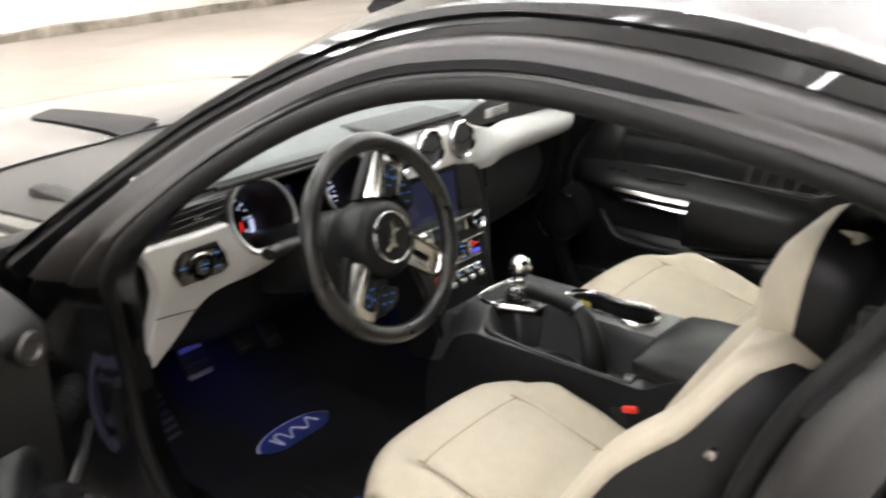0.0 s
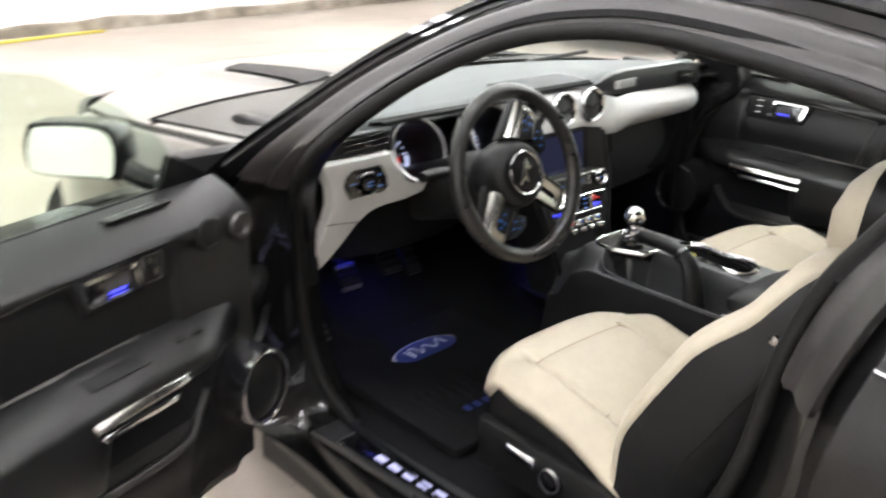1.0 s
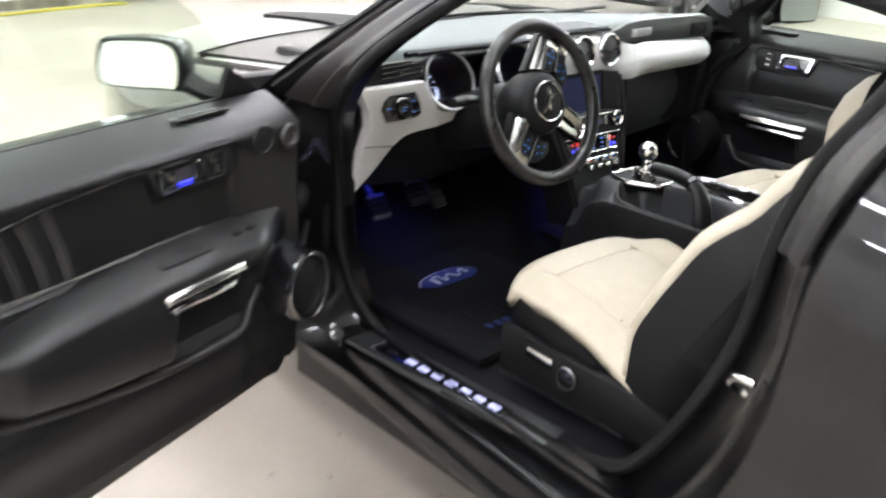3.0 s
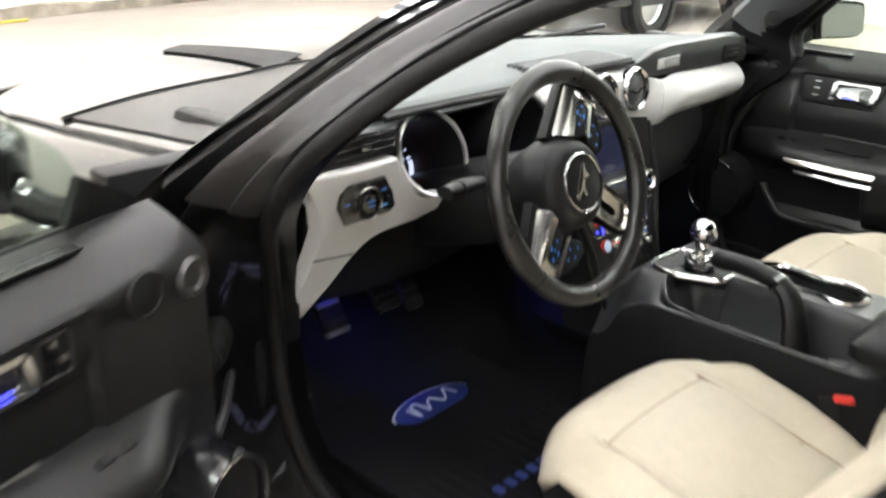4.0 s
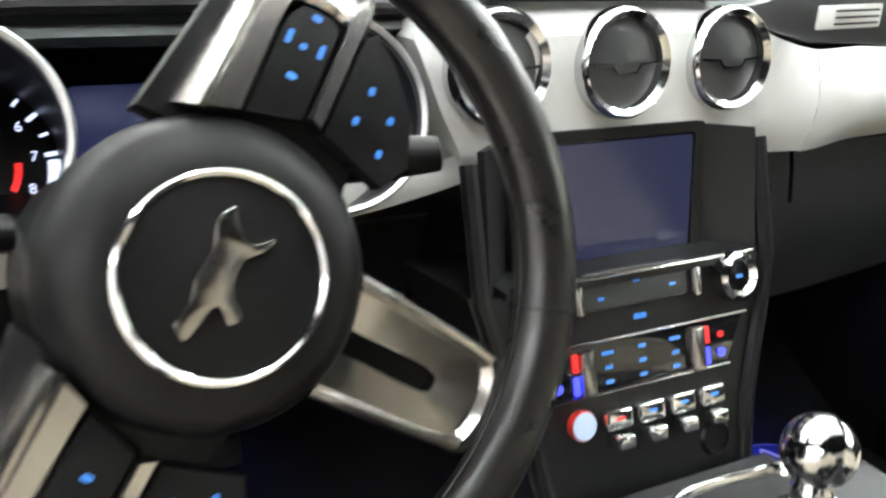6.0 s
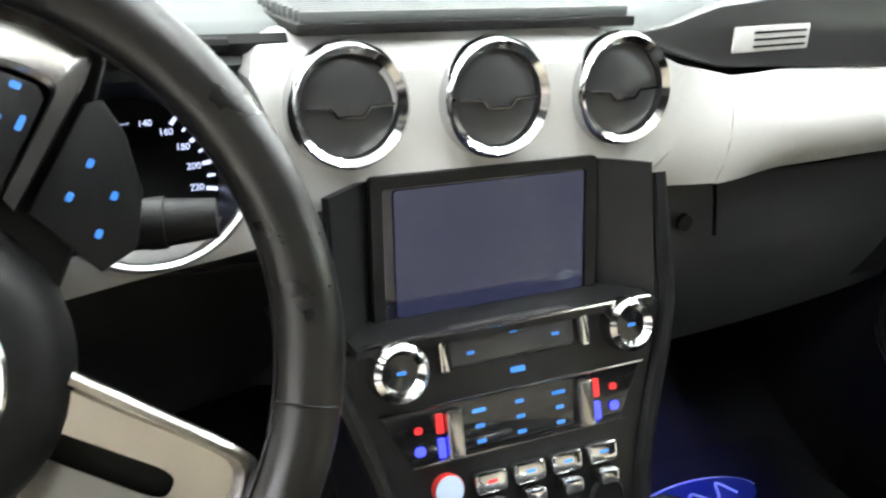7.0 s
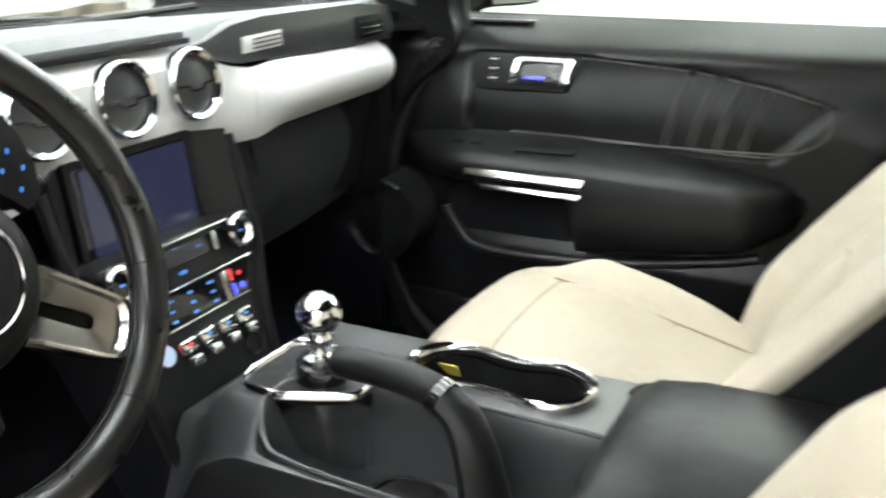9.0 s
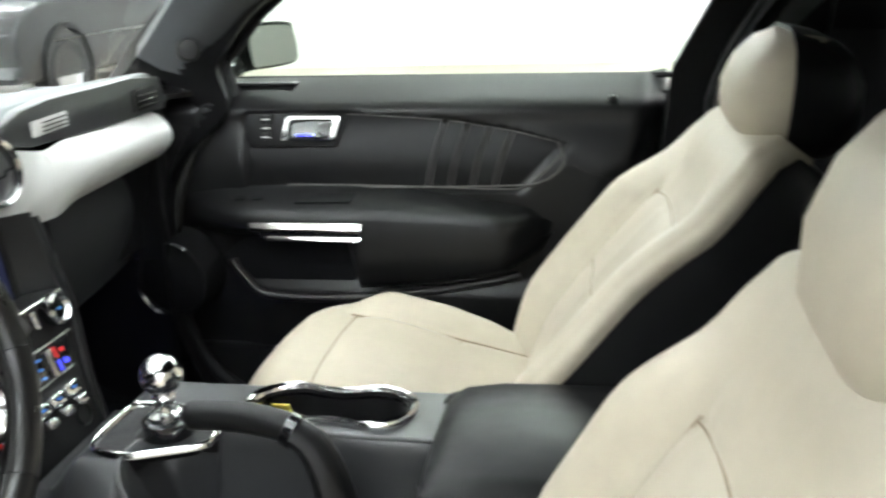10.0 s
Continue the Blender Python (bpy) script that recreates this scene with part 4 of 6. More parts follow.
    for k in range(5):
        put("demister_slot", box((.009, .017, .003), (.1265, -.203 - .021 * k, .9575), 0), RUBBER, dm, "dark slot")
    put("lock_knob", lathe([(.009, 0), (.009, .012), (.006, .015)], 16, on(.905, .925, -.008)), PLASTIC, None, "black lock knob")
    belt = [(.092, -(.10 + .93 * t), .962 - .004 * t) for t in np.linspace(0, 1, 20)]
    put("belt_strip", tube(belt, .006, 6), RUBBER, None, "black rubber window strip")

    # frameless window and mirror
    def pane(u, v):
        a = .13 + .90 * u
        top = float(np.interp(a, (.13, .22, .34, .48, .62, .80, .95, 1.03), (.99, 1.075, 1.15, 1.215, 1.245, 1.25, 1.225, 1.19)))
        z = .95 + (top - .95) * v
        return (.082 + .66 * (z - .95), -a, z)
    gl = put("window", sheet(pane, 40, 14), SIDE_GLASS, None, "raised green-tinted frameless window", 180)
    gl.visible_shadow = False
    tri = [(.080, -.17, .945), (.080, -.02, .945), (.100, -.150, 1.022)]
    bm = bmesh.new()
    vs = [bm.verts.new(p) for p in tri] + [bm.verts.new((x + .012, y, z)) for x, y, z in tri]
    bm.faces.new(vs[:3]); bm.faces.new(vs[3:][::-1])
    for k in range(3):
        bm.faces.new((vs[k], vs[(k + 1) % 3], vs[3 + (k + 1) % 3], vs[3 + k]))
    put("sail", bm, PLASTIC, None, "black triangular sail panel", 30)
    # mirror: its face looks back and inwards
    ma, mb = Vector((.01, -.165, 1.012)), Vector((-.145, -.222, 1.012))
    mid, ax = (ma + mb) / 2, (mb - ma).normalized()
    nrm = Vector((-ax.y, ax.x, 0)) * -1
    if nrm.y > 0:
        nrm = -nrm
    mm = Matrix(((ax.x, 0, nrm.x, mid.x), (ax.y, 0, nrm.y, mid.y), (0, 1, 0, mid.z), (0, 0, 0, 1)))
    W, H = .160, .084
    face = [(-W / 2, -H * .42), (-W / 2 + .012, H * .46), (W / 2 - .03, H / 2), (W / 2 - .006, H * .30), (W / 2, -H * .28), (W / 2 - .022, -H / 2), (-W / 2 + .03, -H / 2)]
    f2 = spline([(x, y, 0) for x, y in face], 44, True)
    rings = []
    for k, dz in ((1.0, .002), (1.07, .0), (1.10, -.012), (1.06, -.045), (.86, -.085), (.5, -.115), (.12, -.122)):
        rings.append([(p[0] * k, p[1] * k, dz) for p in f2])
    hs = loft(rings)
    hs.transform(mm)
    mir = put("mirror", hs, PAINT, None, "glossy black door mirror")
    put("mirror_glass", plate([(p[0] * .94, p[1] * .93) for p in f2], .003, 0, mm @ pose(0, 0, .0085, -6, 0, 0)), MIRROR, mir, "mirror glass")
    put("mirror_foot", tube([(.09, -.11, .955), (.03, -.13, .965), (-.03, -.16, 1.0)], [.02, .02, .025], 8), PAINT, mir)
    return d


build_door("coupe_door", pose(-.930, .435, -.006, 0, 0, -71.8), False, "open black driver's door with chrome grip and raised window")
build_door("coupe_door", pose(.95, .480, .004, 0, 0, 0), True, "closed passenger door, dark grey inside with chrome grip")

# ---- dashboard ----
FRONT = (0, .012, .017)  # dashboard, dials and centre stack stand this far from their drawn places
DASH = thing("dashboard", (0, .4, .72), "two-tone dashboard, pale grey trim with black insets", "dashboard", shift=FRONT)


def dash_top(u, v):
    x = -.70 + 1.36 * u
    a = abs(x) / .70
    yr = .352
    yf = .70 - .30 * a ** 2.2
    y = yr + (yf - yr) * v
    z = .978 + .010 * math.sin(min(1, v * 3) * math.pi / 2) - .020 * max(0, v - .5) - .004 * a
    z += .012 * sstep(.14, .24, x) * sstep(.6, .0, v)
    z -= .020 * sstep(.06, .0, v) + .03 * sstep(.94, 1.0, abs(2 * u - 1))
    return (x, y, z)


part("dash_pad", sheet(dash_top, 70, 30, .015), DASHPAD, DASH, "soft grey upper pad", 60)
def core_y(x):
    """The carcass steps back behind the dials."""
    return .40 + .075 * sstep(-.585, -.555, x) * sstep(-.14, -.17, x)


part("dash_core", loft([[(x, core_y(x), .84), (x, core_y(x), .955), (x, .62 - .25 * (abs(x) / .7) ** 2.2, .955), (x, .70, .70), (x, core_y(x) + .04, .66)] for x in np.linspace(-.69, .69, 57)]), PLASTIC, DASH, "black dashboard carcass")

# speaker and demister grille in the pad
gr = part("grille", box((.27, .116, .008), (-.004, .388, .9810), .002), RUBBER, DASH, "black slotted grille")
for k in range(9):
    part("slat", box((.262, .0062, .009), (-.004, .338 + .0125 * k, .9880), .0018), GRILLE, gr)

# central fascia: three round vents in a pale panel that runs on into the passenger's roll
FAS = [(-.172, .952), (-.168, .963), (-.160, .972), (-.145, .978), (-.12, .981), (-.02, .982), (.06, .981), (.09, .978), (.125, .968), (.15, .956), (.175, .946), (.205, .939), (.235, .934), (.235, .841), (.178, .841), (.150, .866), (.12, .872), (-.10, .870), (-.125, .852), (-.150, .90)]


def fascia_y(x, z):
    if x > .17:
        k = sstep(.17, .235, x)
        b = math.sin(min(1, max(.02, (z - .84) / .094)) * math.pi) ** .7
        return (.318 + .02 * sstep(.87, .84, z)) * (1 - k) + (.330 - .014 * b) * k
    return .318 + .034 * sstep(.945, .985, z) ** 1.5 + .02 * sstep(.87, .84, z) + .012 * (x / .2) ** 2 * (1 if x < 0 else .3)


bm = plate(FAS, .045, 0)
bmesh.ops.triangulate(bm, faces=bm.faces[:])
bmesh.ops.subdivide_edges(bm, edges=bm.edges[:], cuts=3, use_grid_fill=True)
for v in bm.verts:
    x, z, d = v.co
    v.co = (x, fascia_y(x, z) - d, z)
part("centre_fascia", bm, CERAMIC, DASH, "pale grey centre fascia", 35)


def round_vent(x, z, parent, r=.042):
    m = face_to((x, fascia_y(x, z) - .002, z), (0, -1, .10))
    v = part("air_vent", lathe([(r - .008, -.02), (r - .007, .006), (r - .002, .010), (r + .001, .006), (r + .002, -.004), (r - .004, -.02)], 44, m, False), CHROME, parent, "chrome vent ring")
    part("flap", lathe([(0, .005), (r - .02, .0035), (r - .0075, -.001), (r - .0075, -.016)], 40, m), DECK, v, "closed dark grey vent flap")
    line = [m @ Vector((lx, ly, .0062 - .10 * abs(lx) ** 1.6)) for lx, ly in ((-.032, .0), (-.014, -.001), (-.009, -.007), (.009, -.007), (.014, -.001), (.032, .0))]
    part("flap_gap", tube([tuple(p) for p in line], .0012, 5), GLOSS, v)
    return v


for x in (-.108, .003, .114):
    round_vent(x, .932, DASH)
# passenger's roll and black inset
def roll(u, v):
    x = .233 + (.655 - .233) * u
    top, bot = .934 - .010 * u, .840 + .004 * u
    z = bot + (top - bot) * v
    bulge = math.sin(max(.02, v) * math.pi) ** .7
    y = .352 - .022 * (1 - sstep(0, .25, u)) - (.014 + .022 * sstep(0, .25, u)) * bulge + .05 * sstep(.93, 1.0, u) + .015 * u
    return (x, y, z)


part("passenger_roll", sheet(roll, 40, 16, .02), CERAMIC, DASH, "pale grey rounded passenger trim", 60)
INS = [(.150, .968), (.19, .950), (.245, .936), (.42, .930), (.652, .926), (.655, .958), (.64, .982), (.55, .992), (.30, .994), (.235, .988), (.185, .974)]
bm = plate(INS, .02, .003, Matrix(((1, 0, 0, 0), (0, 0, -1, .352), (0, 1, 0, 0), (0, 0, 0, 1))))
inset = part("inset", bm, DECK, DASH, "dark grained inset panel")
part("plaque", plate(round_rect(.088, .022, .002), .002, .0005, Matrix(((.995, -.0, 0, .297), (0, 0, -1, .3505), (.02, 1, 0, .960), (0, 0, 0, 1)))), PLATE, inset, "silver plaque with fine marks")
for r in range(3):
    part("plaque_mark", plate(round_rect(.06, .002, .0008), .0006, 0, Matrix(((1, 0, 0, .304), (0, 0, -1, .3478), (.02, 1, 0, .966 - .006 * r), (0, 0, 0, 1)))), PLASTIC, inset)
sv = part("side_vent", box((.075, .012, .036), (.575, .352, .953), .004), PLASTIC, DASH, "black outer air vent")
for k in range(3):
    part("slat", box((.068, .006, .003), (.575, .345, .944 + .009 * k), .001), GLOSS, sv)
part("vent_tab", box((.016, .004, .004), (.580, .3405, .953), .001), CHROME, sv, "chrome vent tab")
part("trim_gap", tube([(.19, .362, .8375), (.4, .362, .8385), (.60, .375, .842)], .0025, 6), GLOSS, DASH)
for s in (-1, 1):
    part("end_cap", box((.045, .26, .33), (s * .688, .515, .795), .012), PLASTIC, DASH, "black dashboard end cap")
part("dash_filler", box((.078, .045, .56), (.737, .4275, .68), .004), LINER, DASH, "black filler beside the dashboard")
# glovebox side
part("glovebox", sheet(lambda u, v: (.165 + .50 * u, .372 + .045 * v - .012 * math.sin(v * math.pi) + .05 * u * u, .836 - .20 * v), 20, 16, -.02), DECK, DASH, "dark grey glovebox lid", 60)
part("lid_gap", tube([(.272, .3715, .836), (.274, .3672, .81), (.276, .3640, .775)], .0022, 6), GLOSS, DASH)
part("glovebox_lock", lathe([(0, .004), (.008, .004), (.009, 0)], 16, face_to((.242, .371, .790), (0, -1, 0))), PLASTIC, DASH)
part("knee_panel", sheet(lambda u, v: (-.66 + .53 * u, .375 + .09 * v - .02 * math.sin(v * math.pi) - .02 * math.sin(u * math.pi), .845 - .190 * v - .02 * math.sin(u * math.pi)), 24, 14, -.02), PLASTIC, DASH, "black lower panel", 60)

# driver's end: pale boomerang panel with the lamp switch
def drv(x, z, lift=0.0):
    return (x, .296 + .10 * max(0, -.6 - x) + .55 * max(0, .848 - z) - lift, z)


BOOM = [(-.711, .906), (-.708, .915), (-.69, .917), (-.635, .918), (-.550, .921), (-.541, .900), (-.530, .884), (-.514, .868), (-.494, .855), (-.470, .845), (-.430, .840), (-.430, .816), (-.491, .803), (-.540, .801), (-.566, .797), (-.583, .789), (-.594, .777), (-.604, .760), (-.621, .715), (-.650, .655), (-.662, .660), (-.677, .685), (-.677, .74), (-.678, .79), (-.682, .83), (-.692, .868), (-.702, .888)]
bm = plate(BOOM, .03, .004)
for v in bm.verts:
    x, z, d = v.co
    p = drv(x, z)
    v.co = (p[0], p[1] - d, p[2])
boom = part("end_panel", bm, CERAMIC, DASH, "pale grey driver's end panel", 35)
part("panel_gap", tube([drv(x, z, .001) for x, z in ((-.678, .779), (-.65, .777), (-.62, .774), (-.598, .771))], .0012, 5), DECK, boom)
DN = Vector((-.10, -1, 0)).normalized()
SW = [(-.050, -.004), (-.038, -.031), (.040, -.027), (.052, -.017), (.048, .004), (.034, .030), (-.030, .026), (-.044, .016)]
msw = face_to(drv(-.613, .870, .003), DN)
sw = part("switch_plate", plate(SW, .006, .002, msw), GLOSS, DASH, "black lamp switch plate")
part("switch_ring", lathe([(.0225, 0), (.0245, .010), (.0232, .012), (.0205, .008)], 36, msw @ pose(-.004, -.001, 0), False), SATIN, sw, "chrome switch ring")
part("switch_dial", lathe([(0, .014), (.013, .013), (.0165, .006)], 32, msw @ pose(-.004, -.001, 0)), GLOSS, sw, "black lamp switch dial")
for lx, ly in ((.030, .012), (.031, -.012), (-.034, .0)):
    part("legend", plate(round_rect(.009, .003, .001), .0006, 0, msw @ pose(lx, ly, .0008)), DIM_ICE, sw)
for ly in (-.004, .003):
    part("legend", plate(round_rect(.012, .002, .0008), .0006, 0, msw @ pose(-.002, ly, .0142)), DIM_ICE, sw)
# outer vent by the driver's door
vent = part("side_vent", plate([(-.100, -.020), (.050, -.014), (.062, .026), (-.045, .022), (-.096, .010)], .02, .002, face_to(drv(-.600, .940, -.016), DN)), PLASTIC, DASH, "black outer air vent")
for k in range(3):
    part("slat", plate([(-.052, -.010 + .011 * k), (.052, -.002 + .011 * k), (.052, .001 + .011 * k), (-.052, -.007 + .011 * k)], .004, .0008, face_to(drv(-.600, .940, -.013), DN)), GLOSS, vent)
part("vent_tab", plate(round_rect(.018, .004, .0015), .004, .001, face_to(drv(-.603, .943, -.008), DN)), CHROME, vent, "chrome vent tab")

# pale strip below the dials, from the end panel to the centre fascia
st_ = spline([(-.450, .316, .828), (-.40, .322, .822), (-.34, .335, .820), (-.25, .346, .829), (-.18, .342, .840), (-.125, .336, .854), (-.10, .334, .864)], 30)
part("lower_strip", loft([[(x, y + .012, z - .014), (x, y, z - .012), (x, y - .004, z), (x, y, z + .012), (x, y + .012, z + .014)] for x, y, z in st_]), CERAMIC, DASH, "pale grey strip below the dials", 60)

# instrument binnacle
CL = thing("instrument_cluster", (-.31, .42, .83), "black instrument cluster with two lit round dials", "dials", shift=FRONT)
part("housing", sheet(lambda u, v: (-.56 + .42 * u, .440 - .095 * sstep(.72, 1, v) - .085 * sstep(.28, 0, v), .815 + .157 * v), 20, 24, .008), PLASTIC, CL, "black recessed housing", 60)
# part: hood edge
part("hood_edge", tube([(-.545, .330, .972), (-.42, .318, .978), (-.31, .314, .979), (-.185, .330, .974)], .005, 8), PLASTIC, CL, "black hood edge")
MC = lambda x: face_to((x, .412, .866), (-.06, -1, .42))


def dial(x, numbers, a0, a1, red_from, ox, oy):
    m = MC(x)
    m2 = m @ pose(ox, oy, 0)
    r = .0650
    deep = .122
    d = part("dial", lathe([(0, -.013), (.062, -.013), (.063, .0), (r - .002, deep - .002), (r + .001, deep - .002), (.066, -.014)], 56, m), PLASTIC, CL, "black dial face")
    part("dial_ring", lathe([(r - .0025, deep - .005), (r - .001, deep - .0005), (r + .002, deep + .001), (r + .004, deep - .002), (r + .003, deep - .008)], 56, m, False), STEEL, d, "satin chrome dial ring")
    k = len(numbers)
    for i, t in enumerate(numbers):
        a = radians(a0 + (a1 - a0) * i / (k - 1))
        part("numeral", writing(t, .0100 if k < 10 else .0070, m2 @ pose(.0460 * math.cos(a), .0460 * math.sin(a), -.012)), DIAL_GLOW, d, smooth=0)
    nt_ = (k - 1) * 2 + 1
    for i in range(nt_):
        a = radians(a0 + (a1 - a0) * i / (nt_ - 1))
        ln = .0085 if i % 2 == 0 else .0060
        part("tick", plate(round_rect(ln, (.0022 if i % 2 else .0030), .0006), .0008, 0, m2 @ pose(.0570 * math.cos(a), .0570 * math.sin(a), -.012) @ pose(0, 0, 0, 0, 0, math.degrees(a))), DIAL_GLOW, d)
    arc = [(m2 @ Vector((.0350 * math.cos(a), .0350 * math.sin(a), -.012))) for a in np.linspace(radians(a0 - 5), radians(a0 + (a1 - a0) * .45), 18)]
    part("scale_arc", tube([tuple(p) for p in arc], .0015, 5), DIAL_GLOW, d)
    if red_from < 90:
        sec = [(m2 @ Vector((.0580 * math.cos(a), .0580 * math.sin(a), -.012))) for a in np.linspace(radians(2), radians(-42), 12)]
        part("limit_band", tube([tuple(p) for p in sec], .0042, 8), DIAL_GLOW, d)
        sec = [(m2 @ Vector((.0350 * math.cos(a), .0350 * math.sin(a), -.012))) for a in np.linspace(radians(2), radians(-30), 10)]
        part("warning_mark", tube([tuple(p) for p in sec], .0022, 6), DIAL_RED, d, "red warning mark")
    return d


dial(-.462, ["0", "1", "2", "3", "4", "5", "6", "7", "8"], 206, -22, 7, 0, 0)
dial(-.238, ["0", "20", "40", "60", "80", "100", "120", "140", "160", "180", "200", "220", "240"], 215, -28, 99, 0, 0)
part("display", plate(round_rect(.066, .050, .004), .004, .001, face_to((-.3605, .385, .895), (0, -1, .30))), CLUSTER_BLUE, CL, "dim blue cluster display")

# ---- centre stack ----
ST = thing("centre_stack", (0, .30, .55), "black centre stack with display and lit climate keys", "control panel", shift=FRONT)


def st_y(z):
    return .300 - .068 * (.87 - z) / .22


SN = Vector((0, -1, .31)).normalized()
stack_w = [(.50, .092), (.60, .102), (.66, .112), (.70, .124), (.74, .138), (.772, .146)]
rings = []
for z, w in stack_w:
    y = st_y(z)
    rings.append([(-w - .012, y + .10, z), (-w, y + .012, z), (-w + .010, y, z), (w - .010, y, z), (w, y + .012, z), (w + .012, y + .10, z)])
part("stack_body", loft(rings), SOFT, ST, "dark grey stack body", 30)
for s in (-1, 1):
    edge = [(s * (w - .004), st_y(z) - .002, z) for z, w in [(a, float(np.interp(a, [q[0] for q in stack_w], [q[1] for q in stack_w]))) for a in np.linspace(.56, .868, 20)]]
    part("stack_edge", tube(edge, .007, 8), PLASTIC, ST, "soft black stack edge")
SM = lambda x, z, lift=0.0: face_to((x, st_y(z) - lift, z), SN)
DM = face_to((0, .309, .824), (0, -1, .12))
frame_o, frame_i = round_rect(.190, .116, .004), round_rect(.172, .098, .003)
fr = [[(x, y, z) for x, y in o] for o, z in ((frame_o, -.004), (frame_o, .003), (frame_i, .002), (frame_i, -.006))]
bm = loft(fr, True, True)
bm.transform(DM)
disp = part("display_frame", bm, PLASTIC, ST, "black display surround")
part("display", plate(round_rect(.176, .102, .003), .004, 0, DM @ pose(0, 0, .000)), SCREEN, disp, "dark glossy touch display")
# glowing sheet added over the glass to imitate its reflections
part("display_sheen", plate(round_rect(.160, .094, .003), .001, 0, DM @ pose(.003, 0, .0020)), SCREEN_SHEEN, disp, "dim blue-grey glow in place of the screen's reflections")
for s in (-1, 1):
    def cheek(u, v):
        z = .768 + .110 * v
        return (s * (.092 + .040 * u), .312 + .010 * v - (.030 + .012 * (1 - v)) * u, z)
    part("cheek", sheet(cheek, 8, 8, .006 * s), SOFT, ST, "sloping dark side of the display recess", 60)
part("shelf", sheet(lambda u, v: (-.124 + .248 * u, .262 + .050 * v, .782 - .006 * v - .004 * (1 - v) ** 2), 12, 6, .006), SOFT, ST, "sloping ledge below the display", 60)
part("shelf_edge", tube([(-.120, .2635, .7795), (0, .2615, .7795), (.120, .2635, .7795)], .0018, 6), SATIN, ST, "thin bright ledge edge")


def knob(x, z):
    m = SM(x, z, .002)
    k = part("audio_knob", lathe([(.020, 0), (.0215, .004), (.0205, .015), (.0165, .018), (.0125, .013)], 40, m, False), CHROME, ST, "chrome audio knob")
    part("knob_face", lathe([(0, .0135), (.0125, .013), (.0125, .008)], 28, m), GLOSS, k, "black knob face")
    part("legend", plate(round_rect(.007, .0025, .001), .0006, 0, m @ pose(0, 0, .0142)), ICE, k)


knob(-.096, .758)
knob(.096, .760)
ap = part("audio_panel", plate(round_rect(.105, .030, .004), .006, .002, SM(0, .7655, .002)), DECK, ST, "dark grey audio keys")
for s in (-1, 1):
    part("seek_key", plate(round_rect(.008, .030, .003), .010, .002, SM(s * .059, .7655, .008)), CHROME, ap, "chrome rocker key")
for lx, ly in ((-.036, .006), (-.036, -.006), (0, .004), (.036, .006), (.036, -.004)):
    part("legend", plate(round_rect(.008, .0035, .001), .0006, 0, SM(0, .7655, .0026) @ pose(lx, ly, 0) @ Matrix.Diagonal((.75, .7, 1, 1))), ICE, ap)
part("legend", plate(round_rect(.012, .004, .001), .001, 0, SM(.002, .741, .001)), ICE, ST)
cp = part("climate_panel", plate([(-.112, .022), (.112, .022), (.090, -.018), (-.090, -.018)], .006, .002, SM(0, .7085, .002)), GLOSS, ST, "black climate keys")
part("climate_trim", tube([tuple(SM(0, .7085, .004) @ Vector(p)) for p in ((-.112, .022, 0), (.112, .022, 0))], .0013, 6), CHROME, cp)
part("climate_trim", tube([tuple(SM(0, .7085, .004) @ Vector(p)) for p in ((-.090, -.019, 0), (.090, -.019, 0))], .0013, 6), CHROME, cp)
for s in (-1, 1):
    part("fan_key", plate(round_rect(.013, .037, .003), .010, .002, SM(s * .056, .7085, .008)), SATIN, cp, "silver rocker key")
    part("heat_bar", plate(round_rect(.005, .014, .001), .002, 0, SM(s * .0665, .717, .005)), KEY_RED, cp, "red bar")
    part("cool_bar", plate(round_rect(.005, .014, .001), .002, 0, SM(s * .0665, .700, .005)), BLUE_LED, cp, "blue bar")
    part("seat_heat", plate(round_rect(.006, .005, .002), .001, 0, SM(s * .083, .7145, .0035)), KEY_RED, cp)
    part("seat_cool", plate(round_rect(.008, .007, .003), .001, 0, SM(s * .083, .700, .0035)), BLUE_LED, cp)
for r in range(3):
    for c in range(3):
        w = .014 if (r == 0 and c != 1) else .009
        part("legend", plate(round_rect(w * .8, .0028, .001), .0006, 0, SM(0, .7085, .0028) @ pose(-.034 + .034 * c, .011 - .0115 * r, 0)), ICE, cp)
sb = part("start_button", lathe([(.0112, 0), (.0120, .006), (.0112, .008)], 32, SM(-.066, .670, .001), False), RED, ST, "red-ringed start button")
part("button_face", lathe([(0, .009), (.0108, .0085), (.0112, .003)], 28, SM(-.066, .670, .001)), START_GLOW, sb, "pale lit button face")
for k in range(4):
    x = -.032 + .0325 * k
    tg = part("toggle", join(plate(round_rect(.027, .017, .004), .012, .003, SM(x, .671, .010)), plate(round_rect(.017, .012, .003), .018, .003, SM(x, .657, .018))), CHROME, ST, "chrome toggle switch")
    part("legend", plate(round_rect(.008, .0026, .001), .0006, 0, SM(x, .672, .0104)), ICE if k else KEY_RED, tg)
part("socket", lathe([(0, -.004), (.012, -.004), (.0135, .003), (.016, .0)], 24, SM(.07, .632, .001)), PLASTIC, ST, "black power socket")

# ---- steering wheel, turned a quarter to the left ----
WC = Vector((-.372, .104, .911))
WN = Vector((0, -math.cos(radians(19)), math.sin(radians(19))))
WM = face_to(WC, WN) @ pose(0, 0, 0, 0, 0, 56)
SWH = thing("steering_wheel", WC, "black leather steering wheel with satin silver spokes, turned off centre", "steering wheel")


